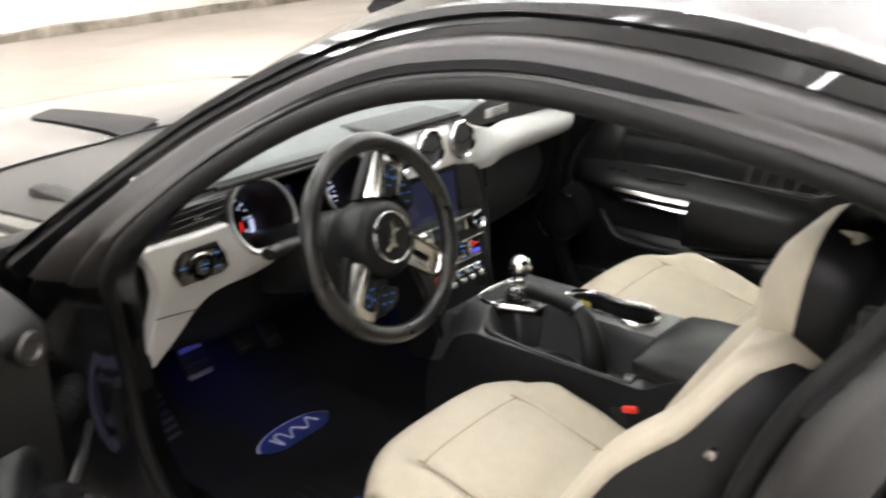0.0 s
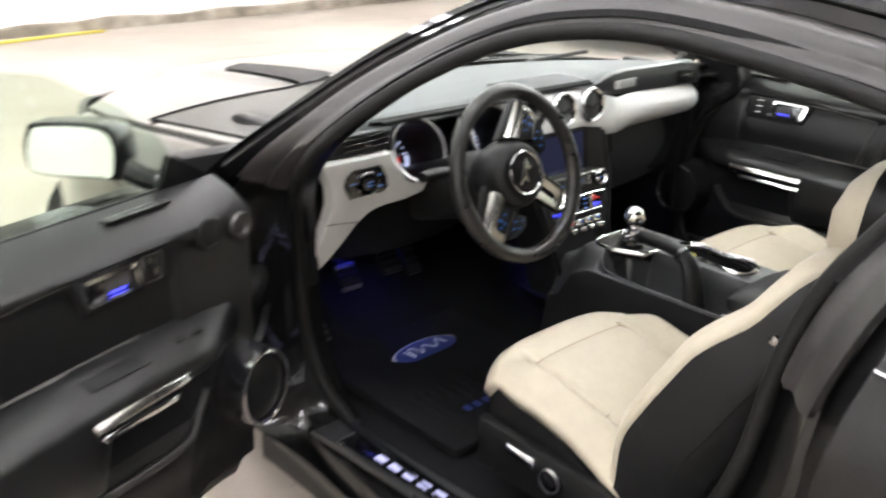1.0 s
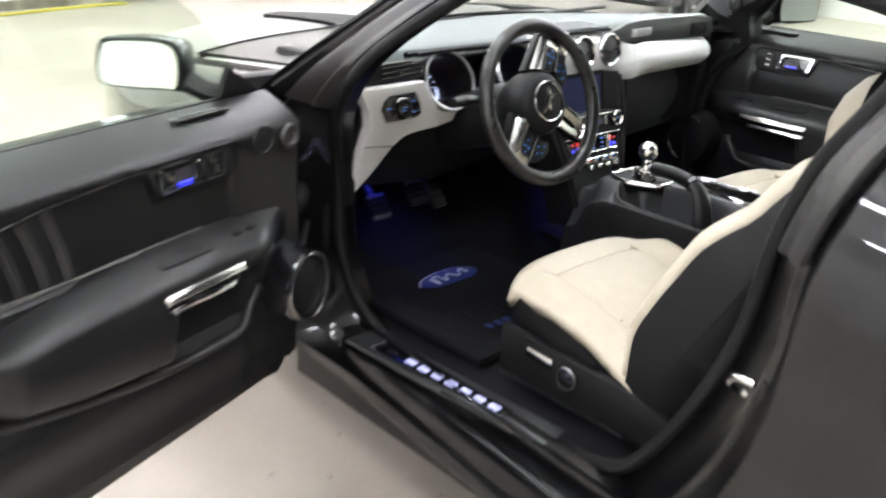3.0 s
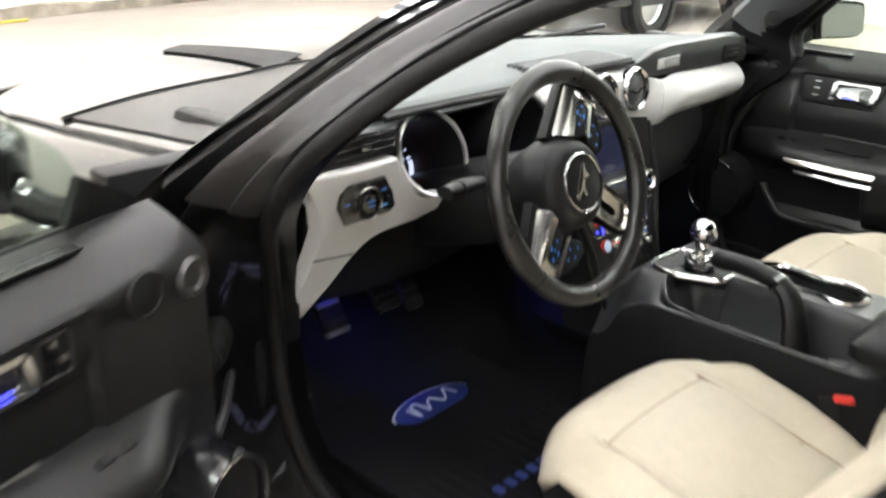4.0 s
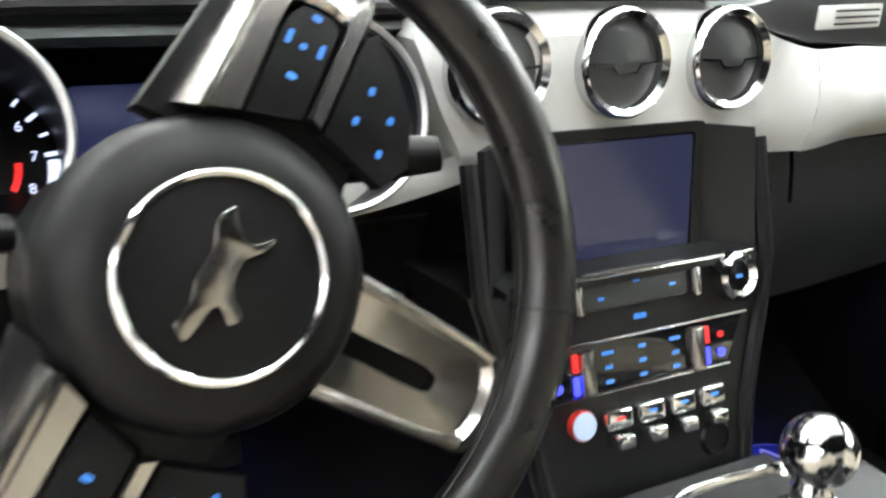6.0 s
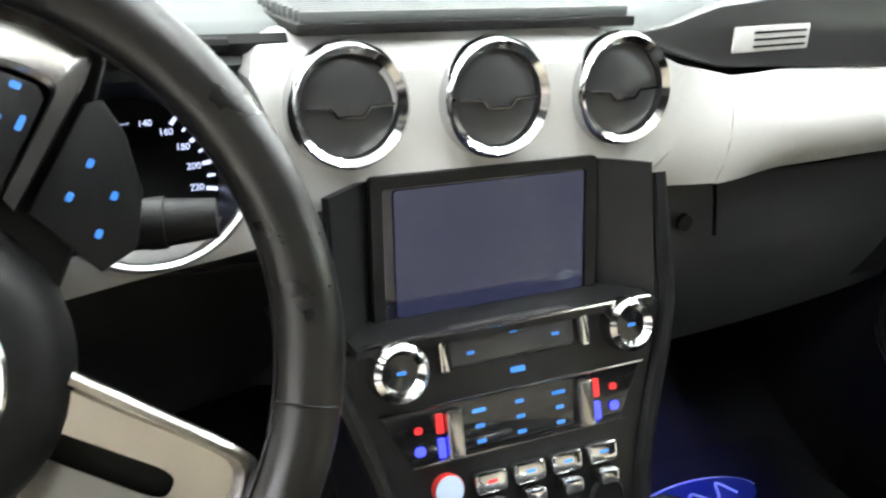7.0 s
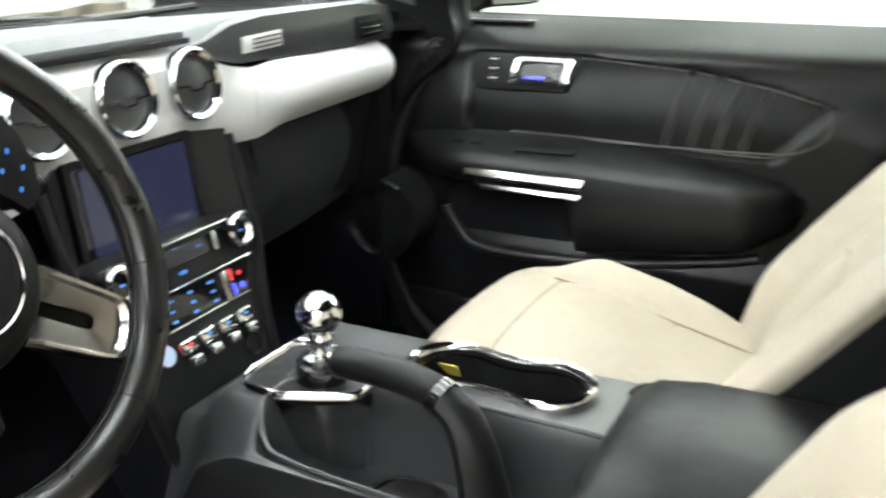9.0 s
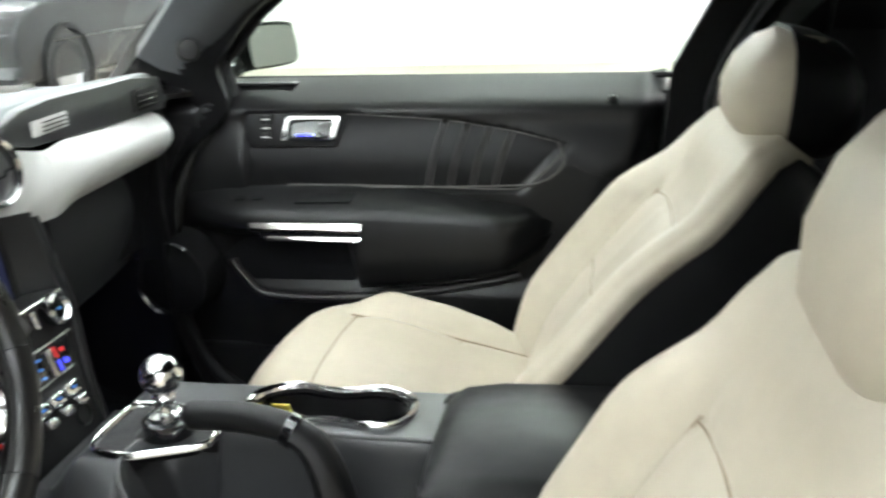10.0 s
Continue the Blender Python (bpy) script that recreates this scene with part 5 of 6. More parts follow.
def wpart(name, bm, material, parent=None, label="", smooth=40, turn=0.0):
    bm.transform(WM @ pose(0, 0, 0, 0, 0, turn))
    return part(name, bm, material, parent or SWH, label, smooth)


RIM_R, RIM_Z = .1660, -.0175
ring = [(RIM_R * math.cos(2 * math.pi * k / 120), RIM_R * math.sin(2 * math.pi * k / 120), RIM_Z) for k in range(120)]


def rim_thick(deg):
    """The rim swells at the thumb rests above the side spokes."""
    bump = lambda c: math.exp(-(((deg - c + 180) % 360 - 180) / 13) ** 2)
    return .0152 + .0022 * (bump(32) + bump(148)) + .0008 * (bump(-62) + bump(242))


wpart("rim", tube(ring, [rim_thick(3 * k) for k in range(120)], 18, True), RIM_LEATHER, None, "black leather rim")
wpart("rim_stitch", tube([(p[0] * .905, p[1] * .905, RIM_Z + .003) for p in ring], .0009, 5, True), SOFT)
for deg in (14, 166, 250, 290):  # seams where the leather panels meet
    c, n_ = math.cos(radians(deg)), math.sin(radians(deg))
    band = [(c * (RIM_R + 1.0 * rim_thick(deg) * math.cos(t)), n_ * (RIM_R + 1.0 * rim_thick(deg) * math.cos(t)), RIM_Z + 1.0 * rim_thick(deg) * math.sin(t)) for t in np.linspace(0, 2 * math.pi, 24, endpoint=False)]
    wpart("rim_seam", tube(band, .0007, 5, True), RUBBER)
wpart("hub", lathe([(0, .0), (.046, -.0005), (.055, -.003), (.063, -.0095), (.068, -.020), (.0705, -.036), (.071, -.065), (.058, -.10)], 64), VINYL, None, "round black airbag cover", 60)
wpart("emblem_disc", lathe([(0, .0012), (.038, .0010), (.0405, .0002)], 56), PLASTIC, None, "matt black disc")
wpart("emblem_ring", lathe([(.0402, -.002), (.0408, .0030), (.0425, .0042), (.0440, .0030), (.0446, -.002)], 64, None, False), CHROME, None, "chrome emblem ring")
horse = spline([(-.036, .004), (-.030, .012), (-.018, .010), (-.006, .013), (.010, .012), (.024, .016), (.034, .010), (.026, .006), (.020, -.004), (.028, -.014), (.020, -.013), (.010, -.005), (-.004, -.006), (-.014, -.016), (-.020, -.012), (-.014, -.003), (-.026, .000)], 60, True)
wpart("emblem", plate([(p[0] * .84, p[1] * .84) for p in horse], .003, .0014, pose(0, 0, .0038)), SATIN, None, "plain silver emblem shape")


def spoke_arm(sx):
    """A side spoke: a black arm, a silver loop round the first key pad, a sloping silver flank, and a second pad below."""
    def P(pts):
        return [(x * sx, y) for x, y in pts]

    def armp(*args):
        return wpart(*args, turn=4 * sx)

    def sink(x):
        return -.012 - .10 * max(0, abs(x) - .07)
    arm = armp("side_spoke", plate(P([(.055, -.046), (.085, -.044), (.125, -.030), (.150, -.026), (.158, -.020), (.158, .032), (.145, .040), (.055, .056)]), .018, .004, pose(0, 0, -.034)), PLASTIC, None, "black side spoke")
    o = [tuple(p) for p in spline([(.064, .031), (.10, .0285), (.132, .0265), (.147, .021), (.153, .004), (.152, -.012), (.143, -.021), (.115, -.0205), (.076, -.0185)], 40)]
    i = [tuple(p) for p in spline([(.069, .0165), (.10, .0155), (.119, .0145), (.1265, .011), (.1285, .003), (.1285, -.006), (.125, -.0120), (.105, -.0122), (.080, -.0115)], 40)]
    rows = []
    for line, inset, dz in ((o, 0, -.014), (o, 0, -.002), (o, .10, .0), (i, -.12, .0), (i, 0, -.003), (i, 0, -.014)):
        other = i if line is o else o
        rows.append([((p[0] + (q[0] - p[0]) * abs(inset)) * sx, p[1] + (q[1] - p[1]) * abs(inset), sink(p[0]) + dz) for p, q in zip(line, other)])
    armp("spoke_trim", loft([[r[k] for r in rows] for k in range(40)]), SATIN, arm, "satin silver spoke trim", 35)
    def flank(u, v):
        x = .062 + .084 * u
        y0, y1 = .0310 - .005 * u - .004 * u * u, .042 - .010 * u
        return (x * sx, y0 + (y1 - y0) * v, sink(x) - .001 - .026 * v ** 1.3 + .002 * u * v)
    armp("spoke_flank", sheet(flank, 14, 6, -.004 * sx), SATIN, arm, "satin silver sloping flank", 60)
    pad = lambda pts, z, d: plate(P(pts), d, .0015, pose(0, 0, z))
    kp = armp("key_pad", pad([(.070, .015), (.118, .0135), (.126, .009), (.127, -.006), (.123, -.0110), (.078, -.0105)], -.0195, .010), PLASTIC, arm, "black key pad")
    k2 = armp("key_pad", pad([(.078, -.0225), (.128, -.0245), (.133, -.030), (.124, -.044), (.104, -.060), (.082, -.067), (.067, -.058)], -.024, .012), PLASTIC, arm, "black key pad")
    for lx, ly, w, h in ((.123, .003, .004, .006), (.110, .0115, .009, .0035), (.1085, .004, .004, .004), (.110, -.0045, .009, .0035), (.094, .004, .004, .006)):
        armp("legend", plate(round_rect(w, h, .0012), .0006, 0, pose(lx * sx, ly - .002, -.0190) @ Matrix.Diagonal((.72, .72, 1, 1))), ICE, kp)
    for lx, ly in ((.1066, -.0363), (.0905, -.0343), (.098, -.050), (.081, -.0505)):
        armp("legend", plate(round_rect(.0055, .0038, .0012), .0006, 0, pose(lx * sx, ly, -.0235) @ Matrix.Diagonal((.72, .72, 1, 1))), ICE, k2)
    return arm


spoke_arm(1)
spoke_arm(-1)
# forked lower spoke: raised edges round a recessed face with a slot
o = [tuple(p) for p in spline([(-.030, -.060), (-.0285, -.10), (-.026, -.142), (-.020, -.153), (0, -.1555), (.020, -.153), (.026, -.142), (.0285, -.10), (.030, -.060)], 48)]
i = [tuple(p) for p in spline([(-.0055, -.062), (-.006, -.09), (-.006, -.112), (-.004, -.119), (0, -.120), (.004, -.119), (.006, -.112), (.006, -.09), (.0055, -.062)], 48)]
drop = lambda y: -.013 - .10 * max(0, -.075 - y)
rows = []
for k, dz in ((0, -.014), (0, -.003), (.08, .0), (.20, .0), (.30, -.0055), (.86, -.0075), (1.0, -.008), (1.0, -.018)):
    rows.append([(p[0] + (q[0] - p[0]) * k, p[1] + (q[1] - p[1]) * k, drop(p[1] + (q[1] - p[1]) * k) + dz) for p, q in zip(o, i)])
low = wpart("lower_spoke", loft([[r[k] for r in rows] for k in range(48)]), SATIN, None, "satin silver forked lower spoke", 28)
wpart("spoke_back", plate([(-.024, -.05), (-.022, -.150), (.022, -.150), (.024, -.05)], .012, .002, pose(0, 0, -.034)), RUBBER, low)

# column shroud and stalks
COL = thing("steering_column", (-.37, .30, .78), "black steering column shroud with stalks", "column")
ax = -WN
rings = []
for d, w, h in ((.085, .055, .06), (.11, .068, .068), (.20, .075, .07), (.32, .07, .065)):
    c = WC + ax * d + Vector((0, 0, -.008))
    rings.append([(c.x + w * math.cos(t) * abs(math.cos(t)) ** -.4 * 1 if abs(math.cos(t)) > 1e-3 else c.x, c.y + h * math.sin(t) * .37, c.z + h * math.sin(t) * .93) for t in np.linspace(0, 2 * math.pi, 28, endpoint=False)])
part("shroud", loft(rings), PLASTIC, COL, "black plastic shroud", 60)
for s in (-1, 1):
    b = WC + ax * .13 + Vector((0, 0, .045))
    far = .145 if s > 0 else .172
    if s < 0:  # the indicator stalk sits lower
        b = b + Vector((-.012, .010, -.018))
    pts = [(b.x + s * .06, b.y, b.z), (b.x + s * .58 * far, b.y - .012, b.z + .008), (b.x + s * .78 * far, b.y - .022, b.z + .012), (b.x + s * far, b.y - .030, b.z + .014)]
    st = part("stalk", tube(pts, [.012, .014, .0165, .013], 14, False, (1, .75)), PLASTIC, COL, "black control stalk")
    part("stalk_collar", tube([pts[2], (pts[2][0] + s * .008, pts[2][1] - .002, pts[2][2] + .0005)], .0172, 14, False, (1, .75)), PLASTIC, st)

# ---- centre console ----
CON = thing("centre_console", (0, -.15, .32), "dark grey centre console with an open tray and chrome-rimmed cup holders", "console")
CUP = np.array([.066, -.090])
GATE = np.array([-.010, .090])
o8 = spline([(.047 * math.cos(t), .053 + .052 * math.sin(t)) for t in np.linspace(-.5, math.pi + .5, 14)] + [(-.039, 0)] + [(.047 * math.cos(t), -.052 + .050 * math.sin(t)) for t in np.linspace(math.pi - .5, 2 * math.pi + .5, 14)] + [(.037, 0)], 90, True)
gate_o = .9 * spline([(-.066, .022), (-.049, .068), (.036, .070), (.064, .058), (.062, -.02), (.048, -.072), (-.014, -.076), (-.032, -.068), (-.054, -.02)], 60, True)


def inside(x, y, loop):
    """Whether a point lies within a closed outline."""
    hit = False
    for k in range(len(loop)):
        (x0, y0), (x1, y1) = loop[k - 1], loop[k]
        if (y0 > y) != (y1 > y) and x < x0 + (x1 - x0) * (y - y0) / (y1 - y0):
            hit = not hit
    return hit


def deck_z(x, y):
    """A level deck that falls to the front and to a lower shoulder on the driver's side."""
    z = .675 - .045 * sstep(.155, .205, y)
    z -= (.040 + .05 * sstep(.10, .22, y)) * sstep(-.070, -.126, x) * sstep(-.33, -.25, y)
    z -= .018 * sstep(.116, .132, x)
    return z


def console_z(x, y):
    """Height of the console's upper side: the deck with an open tray and the wells sunk in it."""
    z = deck_z(x, y)
    front = .108 - .25 * max(0, x + .055) - .5 * max(0, -.100 - x)
    k = sstep(front, front - .034, y) * sstep(-.238, -.218, y) * sstep(-.002, -.020, x) * sstep(-.119, -.106, x)
    z += (.590 + .02 * sstep(.02, .09, y) - z) * k
    if abs(x - CUP[0]) < .06 and abs(y - CUP[1]) < .12 and inside(x - CUP[0], y - CUP[1], .95 * o8):
        z = .60
    if abs(x - GATE[0]) < .07 and abs(y - GATE[1]) < .09 and inside(x - GATE[0], y - GATE[1], .93 * gate_o):
        z -= .028
    return z


part("deck", sheet(lambda u, v: (-.126 + .258 * u, .222 - .85 * v, console_z(-.126 + .258 * u, .222 - .85 * v)), 88, 220, -.004), DECK, CON, "satin grey console deck with a moulded tray", 50)
for s_ in (-1, 1):
    x0 = -.126 if s_ < 0 else .132
    part("console_side", loft([[(x0, y, z), (x0 + s_ * .006, y, z - .007), (x0 + s_ * .012, y, z - .035), (x0 + s_ * .017, y, z - .10), (x0 + s_ * .018, y, .45), (x0 + s_ * .014, y, .31), (x0 - s_ * .02, y, .31), (x0 - s_ * .006, y, z - .03)] for y, z in ((y, console_z(x0, y) - .001) for y in np.linspace(.222, -.62, 60))]), LINER, CON, "black carpeted console side", 60)
rim_line = spline([(-.114, .060), (-.108, .084), (-.086, .104), (-.052, .109), (-.018, .098), (-.001, .072), (.001, .0), (.001, -.12), (-.001, -.222), (-.012, -.236), (-.06, -.239), (-.108, -.236), (-.120, -.222), (-.121, -.10), (-.119, .0)], 90, True)
part("tray_rim", tube([(p[0], p[1], deck_z(p[0], p[1]) + .0005) for p in rim_line], .0032, 8, True), DECK, CON, "rounded satin edge of the tray")
slot = [(-.058 + .030 * math.cos(t), -.045 + .038 * math.sin(t), .5925) for t in np.linspace(0, 2 * math.pi, 30, endpoint=False)]
part("tray_ring", tube(slot, .0035, 8, True), PLASTIC, CON, "dark ring in the tray floor")
# flat dark disc stands in for the shaded opening inside the ring
part("tray_ring", lathe([(0, .5915), (.028, .5915), (.030, .5945)], 28, pose(-.058, -.045, 0)), RUBBER, CON, "dark disc in place of the opening in the tray floor")
part("tray_key", box((.020, .034, .008), (-.030, -.196, .597), .003, 2, pose(0, 0, 0, 0, 0, 20)), STEEL, CON, "small grey catch in the tray")
# cup holders
cup = thing("cup_holder", (CUP[0], CUP[1], .60), "double cup holder with a chrome rim", "cup holder")
rr = []
for k, z in ((1.04, .674), (1.03, .682), (.98, .685), (.92, .681), (.91, .668)):
    rr.append([(CUP[0] + p[0] * k, CUP[1] + p[1] * k, z) for p in o8])
part("rim", loft(rr, True, False, False), CHROME, cup, "chrome cup holder rim", 60)
rr = [[(CUP[0] + p[0] * k, CUP[1] + p[1] * k, z) for p in o8] for k, z in ((.915, .677), (.89, .61), (.5, .605))]
part("well", loft(rr, True, False, False), PLASTIC, cup, "black cup well", 60)
part("well_floor", box((.085, .20, .004), (CUP[0], CUP[1], .605)), PLASTIC, cup)
part("sticker", box((.018, .024, .0015), (CUP[0] + .030, CUP[1] + .075, .655), 0, 2, pose(0, 0, 0, 0, 62, 0)), YELLOW, cup, "yellow sticker inside")
# gear lever
gl = thing("gear_lever", (.003, .08, .64), "chrome ball gear lever on a chrome-framed gate", "gear lever")
rr = []
for k, z in ((1.03, .674), (1.02, .680), (.98, .682), (.945, .680), (.92, .670)):
    rr.append([(GATE[0] + p[0] * k, GATE[1] + p[1] * k, z + .03 * max(0, p[1])) for p in gate_o])
part("gate_frame", loft(rr, True, False, False), CHROME, gl, "chrome gate frame", 60)
gate = [[(GATE[0] + p[0] * k, GATE[1] + p[1] * k, z + .02 * max(0, p[1])) for p in gate_o] for k, z in ((.93, .676), (.74, .660), (.5, .668), (.2, .690))]
part("gaiter", loft(gate), BLACK_LEATHER, gl, "black leather gaiter", 60)
part("lever", lathe([(.027, .640), (.026, .658), (.020, .662), (.021, .670), (.013, .674), (.0115, .686), (.014, .690), (.0115, .695), (.011, .705)], 28, pose(-.012, .080, .033)), CHROME, gl, "chrome lever shaft")
part("lever_collar", lathe([(.0285, .642), (.0275, .662), (.024, .664)], 28, pose(-.012, .080, .033)), GLOSS, gl, "black collar")
kb = bmesh.new()
bmesh.ops.create_uvsphere(kb, u_segments=36, v_segments=24, radius=.0240)
bmesh.ops.translate(kb, vec=(-.012, .080, .749), verts=kb.verts)
part("knob", kb, CHROME, gl, "polished chrome ball knob", 180)
# hand brake
hb = thing("hand_brake", (-.06, -.15, .59), "black leather hand brake lever, partly raised", "hand brake", shift=(-.014, -.006, .015))
hpts = spline([(-.038, .040, .708), (-.042, .005, .711), (-.047, -.035, .712), (-.051, -.065, .709), (-.053, -.080, .705)], 24)
part("grip", tube(hpts, [.013] + [.0165] * 22 + [.017], 14), BLACK_LEATHER, hb, "black leather grip")
part("button", tube([(-.0375, .047, .708), (-.038, .039, .708)], .008, 12), CHROME, hb, "chrome release button")
part("collar", tube([(-.0525, -.077, .706), (-.0545, -.087, .702)], .0188, 14), GLOSS, hb, "black collar")
bpts = spline([(-.0535, -.083, .704), (-.056, -.104, .690), (-.060, -.122, .650), (-.063, -.136, .575)], 14)
part("gaiter", tube(bpts, np.linspace(.0185, .033, 14), 10, False, (1, .75)), BLACK_LEATHER, hb, "creased black leather gaiter")
# arm rest
ar = thing("arm_rest", (0, -.42, .62), "black leather centre arm rest", "arm rest", shift=(-.012, .016, .024))
rings = []
for y, w, zt in ((-.238, .085, .645), (-.245, .108, .660), (-.263, .118, .670), (-.31, .122, .675), (-.45, .124, .676), (-.60, .122, .674), (-.64, .11, .662)):
    rings.append([(.012 - w, y, .632), (.012 - w - .004, y, .655), (.012 - w + .008, y, zt - .006), (.012 - w + .024, y, zt), (.012, y, zt + .004), (.012 + w - .024, y, zt), (.012 + w - .008, y, zt - .006), (.012 + w + .004, y, .655), (.012 + w, y, .632)])
part("pad", loft(rings), BLACK_LEATHER, ar, "black leather pad", 60)
part("seam", tube([(.012 - .108, y, z) for y, z in ((-.253, .659), (-.31, .6705), (-.45, .6715), (-.62, .6695))], .0012, 5), RUBBER, ar)

# ---- seats ----
def build_seat(cx, label, dy, shift):
    t = thing("leather_seat", (cx, -.18, .32), label, "car seat", "front seats", shift=shift)
    HW = .228
    sg = -1 if cx < 0 else 1

    def cushion(u, v, drop=0.0):
        """The seat's upper side: u across from -1 to 1, v from the front lip to the back."""
        a = abs(u)
        y = .035 + dy - (.49 + dy * .6) * v - .05 * a ** 3 * (1 - v)
        x = cx + HW * u * (1 - .07 * sstep(.25, .0, v))
        zc = float(np.interp(v, (0, .04, .09, .3, .55, 1), (.560, .580, .590, .574, .542, .490)))
        ze = float(np.interp(v, (0, .03, .07, .27, .48, .60, .72, 1), (.545, .562, .572, .568, .545, .520, .490, .440)))
        z = zc + (ze - zc) * sstep(.58, 1, a) + .034 * math.exp(-((a - .80) / .13) ** 2) * sstep(.08, .3, v) * sstep(1.0, .6, v)
        z -= .010 * sstep(.92, 1.0, a)
        z -= .007 * math.exp(-((a - .60) / .03) ** 2) * sstep(.1, .22, v)
        if a < .6:
            z -= .006 * math.exp(-((v - .20) / .018) ** 2) + .005 * math.exp(-((v - .55) / .012) ** 2)
            z += .006 * math.sin(min(1, max(0, (v - .2) / .35)) * math.pi)
        return (x, y, z)

    rings = []
    for v in np.linspace(0, 1, 44):
        top = [cushion(u, v) for u in np.linspace(-1, 1, 61)]
        l, r = top[0], top[-1]
        dv = .017 if v > .03 else .015
        rings.append([(l[0] + .012, l[1], l[2] - dv - .02), (l[0] - .004, l[1], l[2] - dv * .6)] + top + [(r[0] + .004, r[1], r[2] - dv * .6), (r[0] - .012, r[1], r[2] - dv - .02)])
    part("cushion", loft(rings), CREAM, t, "cream leather seat cushion", 180)
    for u0 in (-.6, .6):
        part("seam", tube([np.array(cushion(u0, v)) + (0, 0, .0012) for v in np.linspace(.18, .95, 20)], .0016, 5), CREAM_SEAM, t)
    for v0 in (.20, .55, .86):
        part("seam", tube([np.array(cushion(u, v0)) + (0, 0, .0012) for u in np.linspace(-.6, .6, 16)], .0016, 5), CREAM_SEAM, t)
    base = []
    for y, zt, ins in ((.020, .525, .03), (-.02, .540, .010), (-.10, .535, .006), (-.20, .500, .004), (-.30, .44, .004), (-.38, .405, .004), (-.47, .38, .01)):
        w = HW - .006 - ins
        base.append([(cx - w + .03, y, .345), (cx - w, y, .40), (cx - w, y, zt), (cx + w, y, zt), (cx + w, y, .40), (cx + w - .03, y, .345)])
    part("base", loft(base), VINYL, t, "black vinyl seat base", 30)
    for s in (-1, 1):
        part("rail", box((.035, .52, .04), (cx + s * .16, -.20, .335), .006), STEEL, t, "steel seat rail")
    side = cx + sg * (HW - .002)
    sp = part("side_shield", plate([(.0, .355), (.0, .46), (.30, .45), (.46, .42), (.46, .37), (.40, .35)], .022, .006, Matrix(((0, 0, sg, side + sg * .018), (-1, 0, 0, .0), (0, 1, 0, .022), (0, 0, 0, 1)))), PLASTIC, t, "black plastic side shield")
    part("seat_switch", plate([(.0, -.008), (.07, -.012), (.07, .008), (.0, .010)], .01, .003, Matrix(((0, 0, sg, side + sg * .026), (-1, 0, 0, -.082), (0, 1, 0, .453), (0, 0, 0, 1)))), CHROME, sp, "chrome-edged seat switch")
    part("seat_dial", lathe([(0, .012), (.02, .011), (.022, .0)], 24, Matrix(((0, 0, sg, side + sg * .016), (-1, 0, 0, -.190), (0, 1, 0, .436), (0, 0, 0, 1)))), GLOSS, sp, "black recliner dial")
    part("dial_rim", lathe([(.021, .004), (.0225, .010), (.024, .004)], 28, Matrix(((0, 0, sg, side + sg * .018), (-1, 0, 0, -.190), (0, 1, 0, .436), (0, 0, 0, 1))), False), STEEL, sp, "bright dial rim")

    # back rest: own frame at its foot, leaning back
    LEAN = radians(30 if cx < 0 else 38.5)
    foot = Vector((cx, -.328 + dy * .3, .495))
    upv, frv = Vector((0, -math.sin(LEAN), math.cos(LEAN))), Vector((0, math.cos(LEAN), math.sin(LEAN)))
    TOP = .545

    def BP(x, h, d):
        p = foot + Vector((x, 0, 0)) + upv * h + frv * d
        return (p.x, p.y, p.z)

    def half(h):
        return float(np.interp(h, (-.14, -.04, .05, .20, .33, .40, .455, .50, .53, .55), (.200, .222, .235, .255, .250, .230, .216, .196, .165, .115)))

    def front(u, h):
        a = abs(u)
        d = .026 + .046 * sstep(.50, .84, a) * sstep(.50, .30, h) * (.75 + .25 * sstep(-.02, .1, h))
        d += .014 * math.sin(min(1, max(0, (h - .05) / .4)) * math.pi) * (1 - a)
        d -= .014 * sstep(.88, 1.0, a)
        d -= .007 * math.exp(-((a - .56) / .03) ** 2) * sstep(.42, .36, h)
        d -= .006 * math.exp(-((h - .38 + .05 * a * a) / .010) ** 2) * (1 if a < .56 else 0)
        d -= .005 * math.exp(-((h - .22) / .008) ** 2) * (1 if a < .5 else 0)
        d += .018 * sstep(.40, .48, h) * (1 - .3 * a)
        d -= .035 * sstep(.505, .56, h) + .045 * sstep(.13, -.09, h)
        return d

    rings = []
    for h in np.linspace(-.10, TOP, 60):
        w = half(h)
        fr_ = [BP(u * w, h, front(u, h)) for u in np.linspace(-1, 1, 57)]
        e = front(1, h)
        rings.append([BP(-w + .014, h, e - .03), BP(-w - .001, h, e - .012)] + fr_ + [BP(w + .001, h, e - .012), BP(w - .014, h, e - .03)])
    # the open rear of the pad is closed well inside the shell
    rings = [[BP(-half(h) + .04, h, -.045)] + r + [BP(half(h) - .04, h, -.045)] for r, h in zip(rings, np.linspace(-.10, TOP, 60))]
    part("back_rest", loft(rings), CREAM, t, "cream leather back rest", 180)
    for u0 in (-.56, .56):
        part("seam", tube([np.array(BP(u0 * half(h), h, front(u0, h) + .001)) for h in np.linspace(.0, .37, 24)], .0011, 5), CREAM_SEAM, t)
    part("seam", tube([np.array(BP(u * half(.38), .38 - .05 * u * u, front(u, .38 - .05 * u * u) + .001)) for u in np.linspace(-.56, .56, 16)], .0011, 5), CREAM_SEAM, t)
    part("seam", tube([np.array(BP(u * half(.22), .22, front(u, .22) + .001)) for u in np.linspace(-.5, .5, 16)], .0011, 5), CREAM_SEAM, t)
    shell = []
